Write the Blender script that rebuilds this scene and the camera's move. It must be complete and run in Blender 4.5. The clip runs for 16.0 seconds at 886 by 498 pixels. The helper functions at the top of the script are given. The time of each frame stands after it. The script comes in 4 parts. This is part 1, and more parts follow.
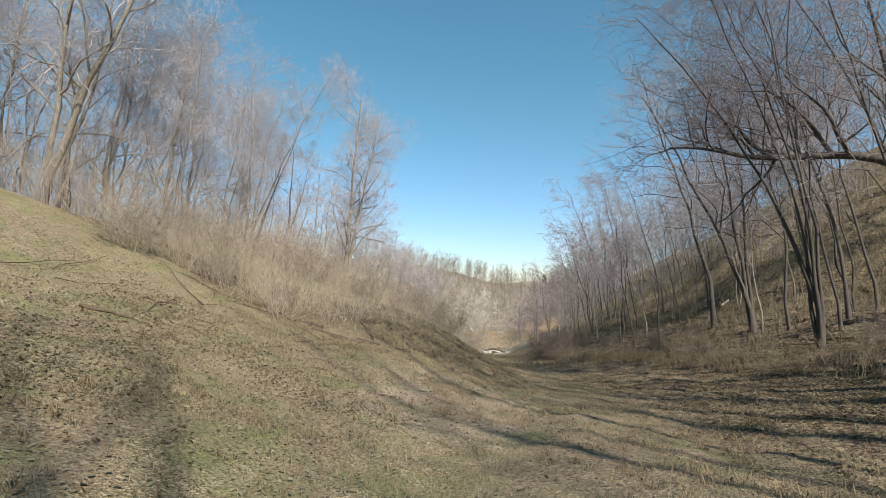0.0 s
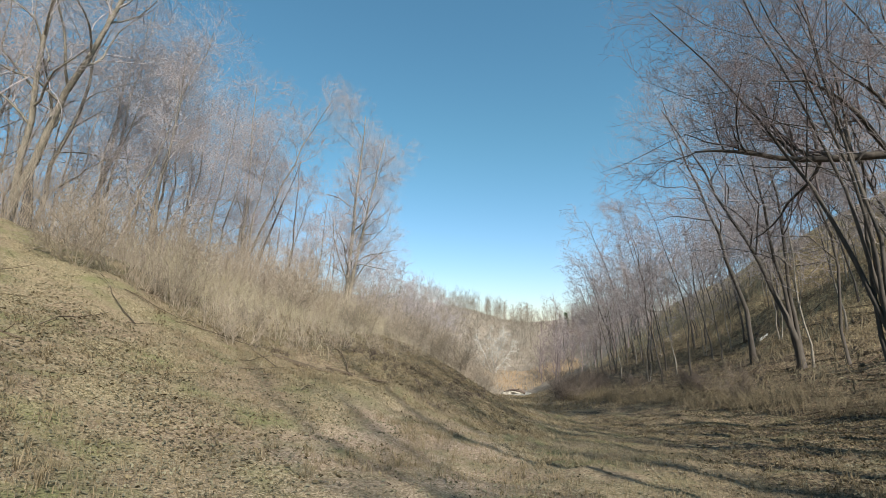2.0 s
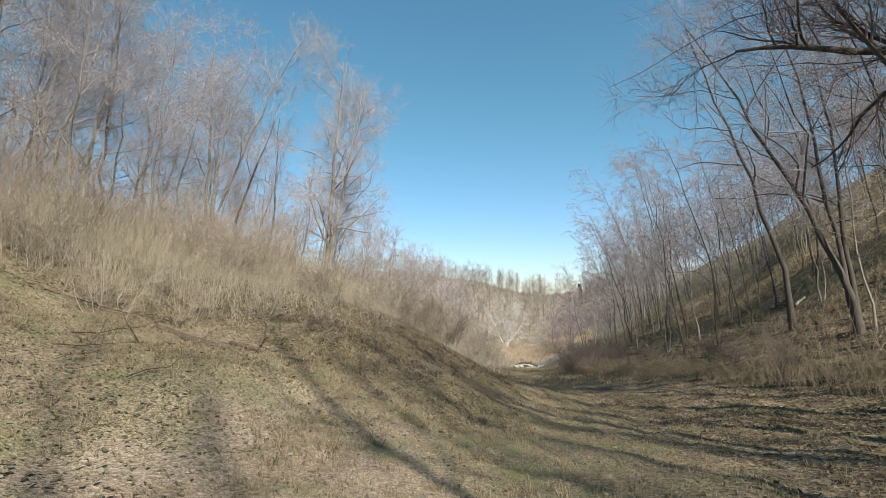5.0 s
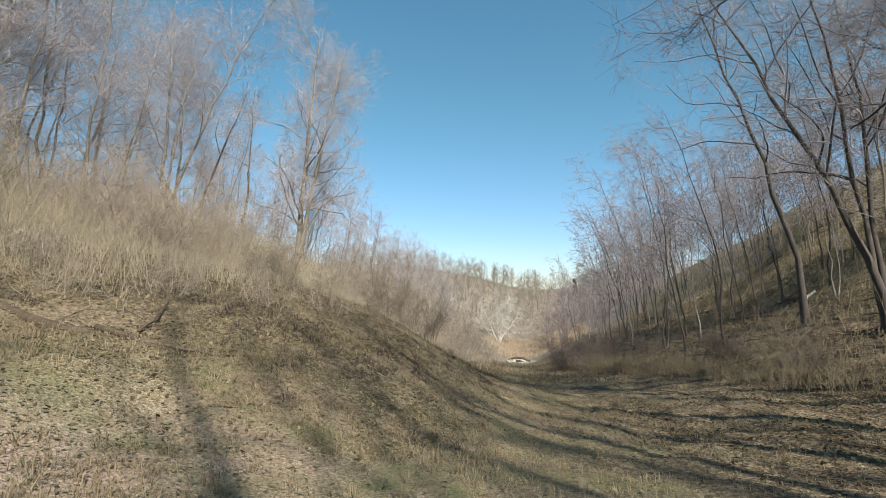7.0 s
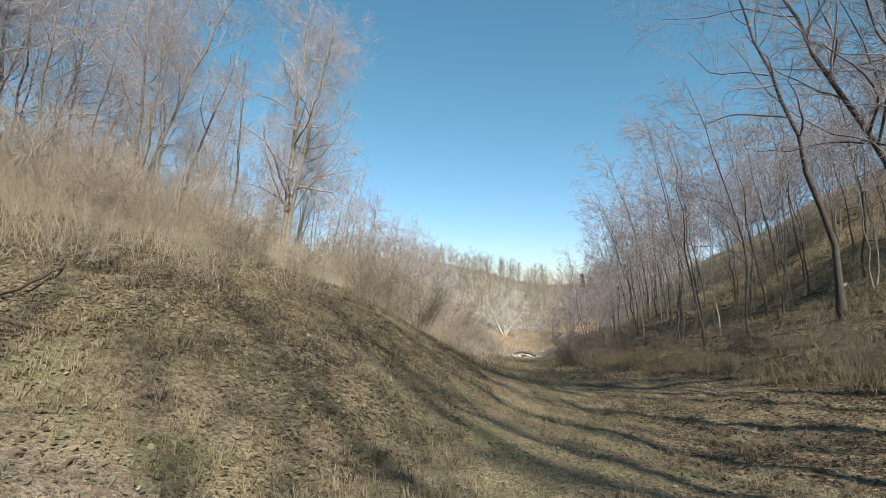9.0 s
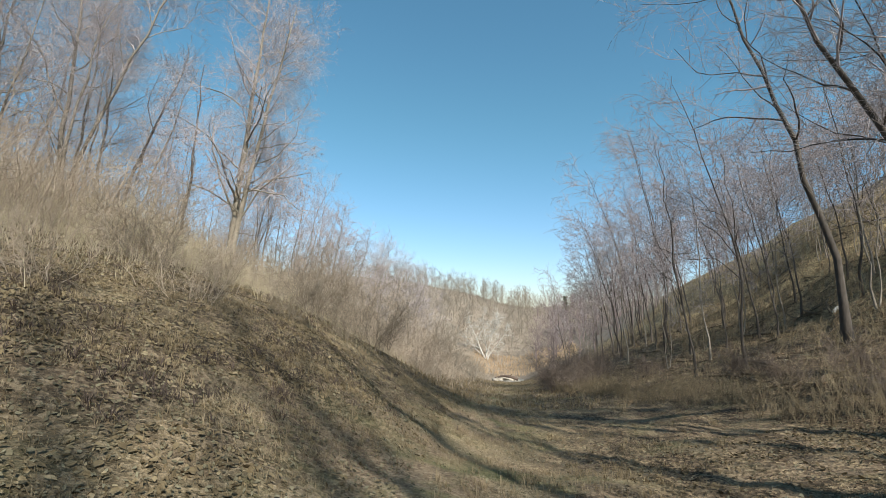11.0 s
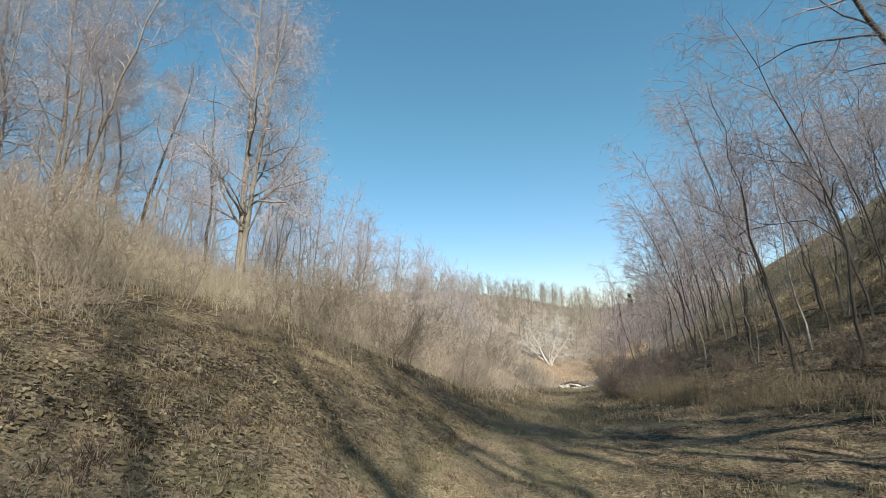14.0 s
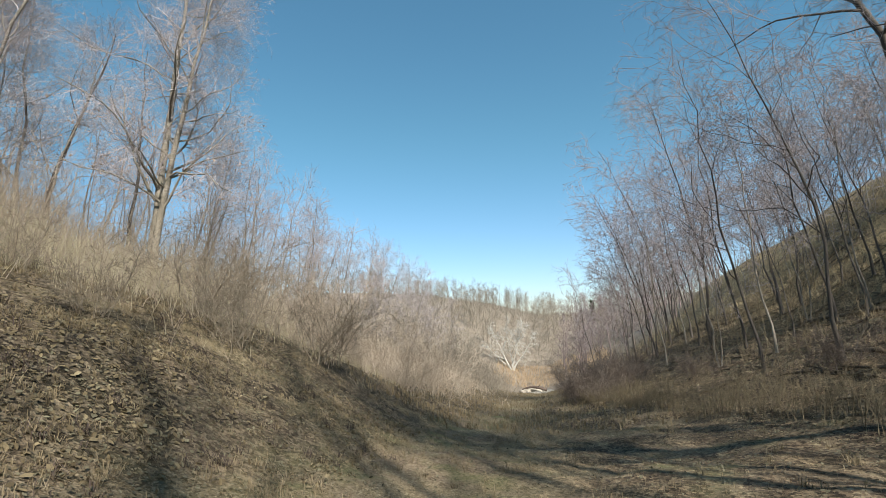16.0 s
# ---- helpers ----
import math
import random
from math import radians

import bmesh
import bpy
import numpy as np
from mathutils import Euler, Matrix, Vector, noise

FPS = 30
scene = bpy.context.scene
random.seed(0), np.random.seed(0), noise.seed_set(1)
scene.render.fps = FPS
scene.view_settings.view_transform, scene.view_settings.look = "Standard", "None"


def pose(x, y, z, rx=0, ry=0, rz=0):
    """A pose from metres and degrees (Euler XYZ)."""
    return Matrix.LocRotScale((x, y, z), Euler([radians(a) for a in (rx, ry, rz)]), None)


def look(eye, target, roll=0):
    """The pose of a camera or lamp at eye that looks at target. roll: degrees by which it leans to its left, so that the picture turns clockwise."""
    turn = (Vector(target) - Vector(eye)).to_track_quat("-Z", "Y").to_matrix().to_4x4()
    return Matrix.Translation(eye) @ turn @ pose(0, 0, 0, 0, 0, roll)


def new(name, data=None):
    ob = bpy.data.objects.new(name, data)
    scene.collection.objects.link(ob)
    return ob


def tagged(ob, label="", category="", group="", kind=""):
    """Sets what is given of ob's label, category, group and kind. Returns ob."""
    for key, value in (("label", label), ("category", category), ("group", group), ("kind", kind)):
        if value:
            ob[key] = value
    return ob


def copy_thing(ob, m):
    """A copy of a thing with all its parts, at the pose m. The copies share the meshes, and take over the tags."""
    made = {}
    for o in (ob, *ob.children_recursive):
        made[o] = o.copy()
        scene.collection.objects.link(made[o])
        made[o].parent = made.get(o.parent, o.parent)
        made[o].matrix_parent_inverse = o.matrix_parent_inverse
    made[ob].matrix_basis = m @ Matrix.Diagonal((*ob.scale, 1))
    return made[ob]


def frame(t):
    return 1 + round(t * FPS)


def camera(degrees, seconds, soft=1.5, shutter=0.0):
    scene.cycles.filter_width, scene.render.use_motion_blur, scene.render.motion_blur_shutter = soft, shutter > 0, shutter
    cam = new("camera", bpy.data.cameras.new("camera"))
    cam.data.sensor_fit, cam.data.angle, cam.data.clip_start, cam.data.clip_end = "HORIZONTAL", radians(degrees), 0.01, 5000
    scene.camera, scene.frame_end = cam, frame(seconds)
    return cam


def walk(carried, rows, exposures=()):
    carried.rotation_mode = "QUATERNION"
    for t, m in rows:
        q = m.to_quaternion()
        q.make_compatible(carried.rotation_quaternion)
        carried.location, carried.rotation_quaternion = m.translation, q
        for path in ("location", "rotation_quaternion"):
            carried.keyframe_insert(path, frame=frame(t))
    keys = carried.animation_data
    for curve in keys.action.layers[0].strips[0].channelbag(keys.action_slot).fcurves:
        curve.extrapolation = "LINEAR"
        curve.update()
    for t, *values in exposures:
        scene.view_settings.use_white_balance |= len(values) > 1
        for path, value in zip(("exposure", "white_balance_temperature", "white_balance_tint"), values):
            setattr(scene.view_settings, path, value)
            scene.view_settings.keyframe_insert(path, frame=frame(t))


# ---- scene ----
cam = camera(87.28, 16.0, soft=0.9)
PATH = [
    (0, (-0.000, 0.001, 0.006), (-2.003, 19.847, 1.458), 0.89),
    (0.5, (0.198, 0.557, -0.155), (-3.004, 20.102, 2.626), -0.08),
    (1, (0.362, 1.091, -0.284), (-1.884, 20.858, 1.766), -0.86),
    (1.5, (0.521, 1.647, -0.405), (-2.104, 21.346, 1.850), 0.65),
    (2, (0.658, 2.236, -0.492), (-2.211, 21.786, 2.602), 0.98),
    (2.5, (0.795, 2.838, -0.556), (-2.250, 22.446, 1.947), 1.23),
    (3, (0.937, 3.448, -0.615), (-2.222, 22.982, 2.291), -1.20),
    (3.5, (1.077, 4.060, -0.667), (-2.153, 23.680, 1.476), 0.63),
    (4, (1.208, 4.651, -0.733), (-2.517, 24.234, 0.895), -2.21),
    (4.2, (1.253, 4.888, -0.763), (-2.262, 24.470, 1.285), -0.33),
    (6.3, (1.675, 7.411, -1.031), (-1.606, 27.037, 0.988), -0.14),
    (6.5, (1.708, 7.640, -1.066), (-1.082, 27.338, 0.985), 0.59),
    (7, (1.775, 8.181, -1.162), (-1.497, 27.830, 0.631), 0.65),
    (7.5, (1.837, 8.685, -1.258), (-1.661, 28.238, 1.074), 1.29),
    (8, (1.884, 9.177, -1.320), (-0.964, 28.876, 0.641), 1.19),
    (8.5, (1.916, 9.652, -1.397), (-1.729, 29.249, 0.238), 0.47),
    (9, (1.935, 10.148, -1.501), (-1.648, 29.764, 0.037), 1.32),
    (9.5, (1.961, 10.690, -1.622), (-2.229, 30.169, 0.119), -3.13),
    (10, (2.038, 11.284, -1.730), (-0.687, 30.808, 1.644), 1.25),
    (10.2, (2.080, 11.520, -1.752), (-0.561, 31.162, 0.936), 2.37),
    (12.3, (2.830, 13.879, -1.739), (-0.599, 33.429, 0.720), 0.52),
    (12.5, (2.878, 14.062, -1.758), (-0.119, 33.664, 0.841), -0.25),
    (13, (2.982, 14.447, -1.849), (-1.229, 33.772, 1.124), -2.50),
    (13.5, (3.041, 14.820, -1.924), (-1.074, 34.192, 0.871), 1.37),
    (14, (3.097, 15.215, -1.976), (-2.121, 34.294, 0.986), -2.65),
    (14.5, (3.151, 15.724, -2.037), (-1.273, 35.138, -0.161), 0.74),
    (15, (3.198, 16.277, -2.148), (-0.650, 35.678, 0.821), -0.23),
    (15.5, (3.246, 16.799, -2.263), (-0.106, 36.191, 1.303), 0.18),
    (16, (3.312, 17.282, -2.356), (-0.551, 36.662, 0.725), -1.66),
]
walk(cam, [(t, look(eye, target, roll)) for t, eye, target, roll in PATH])

# ---- world and light ----
SUN_EL, SUN_AZ = radians(41), radians(147)       # azimuth clockwise from +y
world = bpy.data.worlds.new("sky")
scene.world = world
world.use_nodes = True
wn = world.node_tree.nodes
sky = wn.new("ShaderNodeTexSky")
sky.sky_type = "NISHITA"
sky.sun_disc = False
sky.sun_elevation, sky.sun_rotation = SUN_EL, SUN_AZ
sky.air_density, sky.dust_density, sky.ozone_density = 1.1, 0.1, 1.6
wn["Background"].inputs[1].default_value = 0.135
tint = wn.new("ShaderNodeMix")
tint.data_type, tint.blend_type = "RGBA", "MULTIPLY"
tint.inputs[0].default_value = 1.0
# the haze near the horizon is whiter than the clear blue overhead
where_up = wn.new("ShaderNodeTexCoord")
height = wn.new("ShaderNodeSeparateXYZ")
world.node_tree.links.new(where_up.outputs["Generated"], height.inputs[0])
rise = wn.new("ShaderNodeMapRange")
rise.interpolation_type = "SMOOTHSTEP"
rise.inputs[1].default_value, rise.inputs[2].default_value = -0.05, 0.42
world.node_tree.links.new(height.outputs[2], rise.inputs[0])
grade = wn.new("ShaderNodeMix")
grade.data_type = "RGBA"
grade.inputs[6].default_value = (0.76, 0.90, 1.2, 1)
grade.inputs[7].default_value = (0.735, 1.05, 0.99, 1)
world.node_tree.links.new(rise.outputs[0], grade.inputs[0])
world.node_tree.links.new(grade.outputs[2], tint.inputs[7])
gamma = wn.new("ShaderNodeGamma")
gamma.inputs[1].default_value = 0.82
world.node_tree.links.new(sky.outputs[0], gamma.inputs[0])
hue = wn.new("ShaderNodeHueSaturation")
hue.inputs["Saturation"].default_value = 1.2
world.node_tree.links.new(gamma.outputs[0], hue.inputs["Color"])
world.node_tree.links.new(hue.outputs[0], tint.inputs[6])
world.node_tree.links.new(tint.outputs[2], wn["Background"].inputs[0])
sun_data = bpy.data.lights.new("sun", "SUN")
sun_data.energy, sun_data.angle, sun_data.color = 6.2, radians(0.8), (0.97, 0.94, 0.86)
sun = new("sun", sun_data)
sun.matrix_world = look((60 * math.sin(SUN_AZ), 60 * math.cos(SUN_AZ), 60 * math.tan(SUN_EL)), (0, 0, 0))
scene.view_settings.exposure = 0.47


# ---- materials ----
def material(name, stops, scales=(3.0, 40.0), rough=0.9, bump=0.3, spread=0.0, metal=0.0, stretch=(1, 1, 1), through_light=0.0):
    """Colour ramp over two scales of noise, with random variation per piece (spread), and bump."""
    m = bpy.data.materials.new(name)
    m.use_nodes = True
    n, l = m.node_tree.nodes, m.node_tree.links
    b = n["Principled BSDF"]
    b.inputs["Roughness"].default_value = rough
    b.inputs["Metallic"].default_value = metal
    b.inputs["Specular IOR Level"].default_value = 0.25
    co = n.new("ShaderNodeTexCoord")
    mp = n.new("ShaderNodeMapping")
    mp.inputs["Scale"].default_value = stretch
    l.new(co.outputs["Object"], mp.inputs[0])
    fields = []
    for s in scales:
        t = n.new("ShaderNodeTexNoise")
        t.inputs["Scale"].default_value = s
        t.inputs["Detail"].default_value = 6.0
        t.inputs["Roughness"].default_value = 0.62
        l.new(mp.outputs[0], t.inputs["Vector"])
        fields.append(t.outputs["Fac"])
    mix = n.new("ShaderNodeMath")
    mix.operation = "MULTIPLY_ADD"
    l.new(fields[1], mix.inputs[0])
    mix.inputs[1].default_value = 0.5
    half = n.new("ShaderNodeMath")
    half.operation = "MULTIPLY"
    l.new(fields[0], half.inputs[0])
    half.inputs[1].default_value = 0.5
    l.new(half.outputs[0], mix.inputs[2])
    value = mix.outputs[0]
    if spread:
        geo = n.new("ShaderNodeNewGeometry")
        info = n.new("ShaderNodeObjectInfo")
        both = n.new("ShaderNodeMath")
        both.operation = "ADD"
        l.new(geo.outputs["Random Per Island"], both.inputs[0])
        l.new(info.outputs["Random"], both.inputs[1])
        add = n.new("ShaderNodeMath")
        add.operation = "MULTIPLY_ADD"
        l.new(both.outputs[0], add.inputs[0])
        add.inputs[1].default_value = spread
        shift = n.new("ShaderNodeMath")
        shift.operation = "SUBTRACT"
        l.new(value, shift.inputs[0])
        shift.inputs[1].default_value = spread
        l.new(shift.outputs[0], add.inputs[2])
        value = add.outputs[0]
    ramp = n.new("ShaderNodeValToRGB")
    e = ramp.color_ramp.elements
    while len(e) < len(stops):
        e.new(0.5)
    for k, (p, c) in zip(e, stops):
        k.position, k.color = p, (*c, 1)
    l.new(value, ramp.inputs[0])
    l.new(ramp.outputs[0], b.inputs["Base Color"])
    if bump:
        bp = n.new("ShaderNodeBump")
        bp.inputs["Strength"].default_value = bump
        bp.inputs["Distance"].default_value = 0.03
        l.new(value, bp.inputs["Height"])
        l.new(bp.outputs[0], b.inputs["Normal"])
    if through_light:
        tr = n.new("ShaderNodeBsdfTranslucent")
        l.new(ramp.outputs[0], tr.inputs[0])
        ms = n.new("ShaderNodeMixShader")
        ms.inputs[0].default_value = through_light
        l.new(b.outputs[0], ms.inputs[1])
        l.new(tr.outputs[0], ms.inputs[2])
        l.new(ms.outputs[0], n["Material Output"].inputs[0])
    return m


def ground_material():
    """Leaf litter, dead grass and faint green growth in patches, with litter-sized relief."""
    m = bpy.data.materials.new("ground_litter")
    m.use_nodes = True
    n, l = m.node_tree.nodes, m.node_tree.links
    b = n["Principled BSDF"]
    b.inputs["Roughness"].default_value = 0.95
    b.inputs["Specular IOR Level"].default_value = 0.15
    co = n.new("ShaderNodeTexCoord")

    contour = n.new("ShaderNodeMapping")
    contour.inputs["Scale"].default_value = (1.0, 0.22, 1.0)
    l.new(co.outputs["Object"], contour.inputs[0])

    def tex(scale, detail=5.0, rough=0.6, along=False):
        t = n.new("ShaderNodeTexNoise")
        t.inputs["Scale"].default_value, t.inputs["Detail"].default_value, t.inputs["Roughness"].default_value = scale, detail, rough
        l.new(contour.outputs[0] if along else co.outputs["Object"], t.inputs["Vector"])
        return t.outputs["Fac"]

    def ramp(fac, *stops):
        r = n.new("ShaderNodeValToRGB")
        e = r.color_ramp.elements
        while len(e) < len(stops):
            e.new(0.5)
        for k, (p, c) in zip(e, stops):
            k.position, k.color = p, (*c, 1)
        l.new(fac, r.inputs[0])
        return r.outputs[0]

    def blend(fac, a, c, mode="MIX"):
        x = n.new("ShaderNodeMix")
        x.data_type, x.blend_type = "RGBA", mode
        if isinstance(fac, float):
            x.inputs[0].default_value = fac
        else:
            l.new(fac, x.inputs[0])
        l.new(a, x.inputs[6])
        l.new(c, x.inputs[7])
        return x.outputs[2]

    def cells(scale):
        """Leaf-sized cells, bent out of shape, each with a shade of its own, and their relief."""
        warp = n.new("ShaderNodeTexNoise")
        warp.inputs["Scale"].default_value, warp.inputs["Detail"].default_value = scale * 0.8, 3.0
        l.new(co.outputs["Object"], warp.inputs["Vector"])
        add = n.new("ShaderNodeVectorMath")
        add.operation = "MULTIPLY_ADD"
        l.new(warp.outputs["Color"], add.inputs[0])
        add.inputs[1].default_value = (1.6 / scale,) * 3
        l.new(co.outputs["Object"], add.inputs[2])
        v = n.new("ShaderNodeTexVoronoi")
        v.inputs["Scale"].default_value = scale
        l.new(add.outputs[0], v.inputs["Vector"])
        tone = n.new("ShaderNodeSeparateColor")
        l.new(v.outputs["Color"], tone.inputs[0])
        return tone.outputs[0], v.outputs["Distance"]

    def mean(a, c, k):
        x = n.new("ShaderNodeMath")
        x.operation = "MULTIPLY"
        l.new(a, x.inputs[0])
        x.inputs[1].default_value = 1 - k
        y = n.new("ShaderNodeMath")
        y.operation = "MULTIPLY_ADD"
        l.new(c, y.inputs[0])
        y.inputs[1].default_value = k
        l.new(x.outputs[0], y.inputs[2])
        return y.outputs[0]

    tone1, rise1 = cells(21.0)
    tone2, rise2 = cells(48.0)
    fine = mean(tex(26.0, 6.0, 0.7), mean(tone1, tone2, 0.5), 0.28)
    relief = mean(fine, mean(rise1, rise2, 0.4), 0.6)
    litter = ramp(fine, (0.30, (0.076, 0.054, 0.037)), (0.43, (0.167, 0.119, 0.077)), (0.56, (0.257, 0.195, 0.126)), (0.76, (0.370, 0.295, 0.209)))
    grass = ramp(mean(tex(40.0, 6.0, 0.8), tone2, 0.3), (0.32, (0.084, 0.071, 0.034)), (0.5, (0.205, 0.160, 0.092)), (0.68, (0.370, 0.303, 0.194)))
    green = ramp(tex(36.0, 6.0, 0.8), (0.34, (0.048, 0.059, 0.019)), (0.66, (0.218, 0.226, 0.092)))
    shaded_mould = ramp(mean(tex(2.6, 8.0, 0.75, True), tone1, 0.25), (0.36, (0.022, 0.015, 0.010)), (0.48, (0.103, 0.071, 0.046)), (0.6, (0.239, 0.172, 0.105)), (0.72, (0.439, 0.343, 0.203)))
    patch = ramp(tex(0.55, 4.0), (0.42, (0, 0, 0)), (0.58, (1, 1, 1)))
    patch2 = ramp(tex(0.9, 5.0), (0.50, (0, 0, 0)), (0.66, (0.65, 0.65, 0.65)))
    col = blend(patch2, blend(patch, litter, grass), green)
    xyz = n.new("ShaderNodeSeparateXYZ")
    l.new(co.outputs["Object"], xyz.inputs[0])

    def where(axis, lo, hi, fac):
        """fac, faded in from lo to hi along an axis."""
        k = n.new("ShaderNodeMapRange")
        k.inputs[1].default_value, k.inputs[2].default_value = lo, hi
        l.new(xyz.outputs[axis], k.inputs[0])
        x = n.new("ShaderNodeMath")
        x.operation = "MULTIPLY"
        l.new(k.outputs[0], x.inputs[0])
        l.new(fac, x.inputs[1])
        return x.outputs[0]

    soil = ramp(mean(tex(9.0, 7.0, 0.7), tone2, 0.35), (0.3, (0.211, 0.145, 0.104)), (0.5, (0.363, 0.266, 0.200)), (0.7, (0.506, 0.391, 0.308)))
    col = blend(where("Y", 5.5, 7.5, where("Y", 13.0, 11.8, where("X", -2.8, -1.6, where("X", 1.2, 0.1, ramp(tex(0.8, 6.0, 0.7), (0.36, (0, 0, 0)), (0.56, (0.6, 0.6, 0.6))))))), col, soil)
    # dark litter patches on the right floor, also standing in for shade
    col = blend(where("X", 1.5, 4.5, ramp(tex(0.6, 6.0), (0.34, (0, 0, 0)), (0.50, (0.9, 0.9, 0.9)))), col, shaded_mould)
    # matted dark leaves in clumps on the bank, with tree shade painted in
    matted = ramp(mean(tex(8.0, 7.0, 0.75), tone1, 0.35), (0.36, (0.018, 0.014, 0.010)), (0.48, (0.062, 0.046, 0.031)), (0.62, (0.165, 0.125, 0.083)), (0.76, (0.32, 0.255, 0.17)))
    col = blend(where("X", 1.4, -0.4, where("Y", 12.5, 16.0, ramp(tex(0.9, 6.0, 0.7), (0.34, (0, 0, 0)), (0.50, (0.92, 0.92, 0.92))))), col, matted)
    # leaf mould under the wood, darkened for its shade, from the slope's foot up
    edge = n.new("ShaderNodeMath")
    edge.operation = "MULTIPLY_ADD"
    l.new(tex(0.4, 4.0), edge.inputs[0])
    edge.inputs[1].default_value = 3.0
    l.new(xyz.outputs["X"], edge.inputs[2])
    under = n.new("ShaderNodeMapRange")
    under.inputs[1].default_value, under.inputs[2].default_value = 8.4, 10.4
    l.new(edge.outputs[0], under.inputs[0])
    col = blend(under.outputs[0], col, shaded_mould)
    # dry grass on the upper slope, sunlight painted in as brighter colour
    upper = n.new("ShaderNodeMapRange")
    upper.inputs[1].default_value, upper.inputs[2].default_value = 15.0, 22.0
    l.new(edge.outputs[0], upper.inputs[0])
    dry = ramp(mean(tex(3.4, 8.0, 0.8, True), tone1, 0.35), (0.36, (0.062, 0.041, 0.025)), (0.48, (0.254, 0.182, 0.096)), (0.60, (0.445, 0.341, 0.180)), (0.74, (0.568, 0.450, 0.266)))
    col = blend(upper.outputs[0], col, blend(ramp(tex(0.5, 5.0, 0.7), (0.46, (0, 0, 0)), (0.58, (0.75, 0.75, 0.75))), dry, shaded_mould))
    # paler ground far down the valley, haze put into its colour
    far = n.new("ShaderNodeMapRange")
    far.inputs[1].default_value, far.inputs[2].default_value = 100.0, 135.0
    l.new(xyz.outputs["Y"], far.inputs[0])
    ruddy = ramp(tex(0.35, 6.0, 0.7), (0.35, (0.175, 0.141, 0.106)), (0.65, (0.303, 0.245, 0.187)))
    col = blend(far.outputs[0], col, ruddy)
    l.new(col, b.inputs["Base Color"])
    bp = n.new("ShaderNodeBump")
    bp.inputs["Strength"].default_value, bp.inputs["Distance"].default_value = 0.8, 0.045
    l.new(relief, bp.inputs["Height"])
    l.new(bp.outputs[0], b.inputs["Normal"])
    return m


M_GROUND = ground_material()
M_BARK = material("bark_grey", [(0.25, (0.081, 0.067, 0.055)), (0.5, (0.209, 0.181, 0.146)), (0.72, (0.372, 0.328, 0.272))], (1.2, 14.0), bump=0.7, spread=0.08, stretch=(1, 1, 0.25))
# grey bark again, paled so that the boughs look sunlit
M_BARK_LIT = material("bark_lit", [(0.25, (0.091, 0.076, 0.059)), (0.5, (0.228, 0.198, 0.152)), (0.72, (0.380, 0.338, 0.274))], (1.2, 14.0), bump=0.7, spread=0.08, stretch=(1, 1, 0.25))
# dark bark, with the shade on the slope trees put into its colour
M_DARK_SHADED = material("bark_dark_shaded", [(0.25, (0.035, 0.030, 0.025)), (0.5, (0.084, 0.071, 0.060)), (0.75, (0.156, 0.133, 0.113))], (1.2, 14.0), bump=0.7, spread=0.08, stretch=(1, 1, 0.25))
M_PALE = material("bark_pale", [(0.25, (0.299, 0.272, 0.234)), (0.5, (0.506, 0.468, 0.412)), (0.75, (0.673, 0.637, 0.571))], (1.0, 9.0), bump=0.4, spread=0.08, stretch=(1, 1, 0.4))
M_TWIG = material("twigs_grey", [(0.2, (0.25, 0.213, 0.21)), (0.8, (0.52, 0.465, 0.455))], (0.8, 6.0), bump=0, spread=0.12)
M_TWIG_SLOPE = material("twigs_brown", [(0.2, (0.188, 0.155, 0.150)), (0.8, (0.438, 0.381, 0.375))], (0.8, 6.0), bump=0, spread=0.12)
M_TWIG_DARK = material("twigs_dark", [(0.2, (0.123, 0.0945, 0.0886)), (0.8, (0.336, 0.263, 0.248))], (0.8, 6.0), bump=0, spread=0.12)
M_STRAW = material("straw_grass", [(0.15, (0.331, 0.270, 0.167)), (0.5, (0.521, 0.450, 0.307)), (0.85, (0.660, 0.593, 0.436))], (0.7, 5.0), bump=0, spread=0.2, through_light=0.3)
# brush stems, base colour brightened in place of haze
M_BRUSH = material("brush_stems", [(0.15, (0.286, 0.229, 0.173)), (0.5, (0.492, 0.405, 0.316)), (0.85, (0.643, 0.555, 0.455))], (0.7, 5.0), bump=0, spread=0.2, through_light=0.35)
# brown weeds, their colour darkened for the shade they stand in
M_WEED_SHADED = material("weed_stems_shaded", [(0.15, (0.072, 0.057, 0.037)), (0.5, (0.168, 0.133, 0.084)), (0.85, (0.300, 0.243, 0.155))], (0.7, 5.0), bump=0, spread=0.2)
M_SHRUB = material("shrub_stems", [(0.15, (0.107, 0.0851, 0.0636)), (0.5, (0.223, 0.182, 0.135)), (0.85, (0.363, 0.304, 0.229))], (0.7, 5.0), bump=0, spread=0.2)
# far brush, greyed and paled in colour to suggest haze
M_FAR = material("far_brush", [(0.2, (0.130, 0.108, 0.086)), (0.45, (0.259, 0.220, 0.172)), (0.6, (0.365, 0.310, 0.245)), (0.8, (0.486, 0.415, 0.329))], (0.06, 0.6), bump=0, spread=0.12, through_light=0.25)
M_BLADE = material("lawn_blades", [(0.15, (0.097, 0.072, 0.036)), (0.5, (0.242, 0.186, 0.112)), (0.85, (0.410, 0.335, 0.225))], (0.5, 5.0), bump=0, spread=0.22, through_light=0.3)
M_LEAF = material("dead_leaves", [(0.08, (0.041, 0.032, 0.022)), (0.42, (0.152, 0.131, 0.082)), (0.70, (0.264, 0.237, 0.155)), (0.95, (0.427, 0.401, 0.298))], (0.8, 12.0), bump=0, spread=0.32, through_light=0.2)
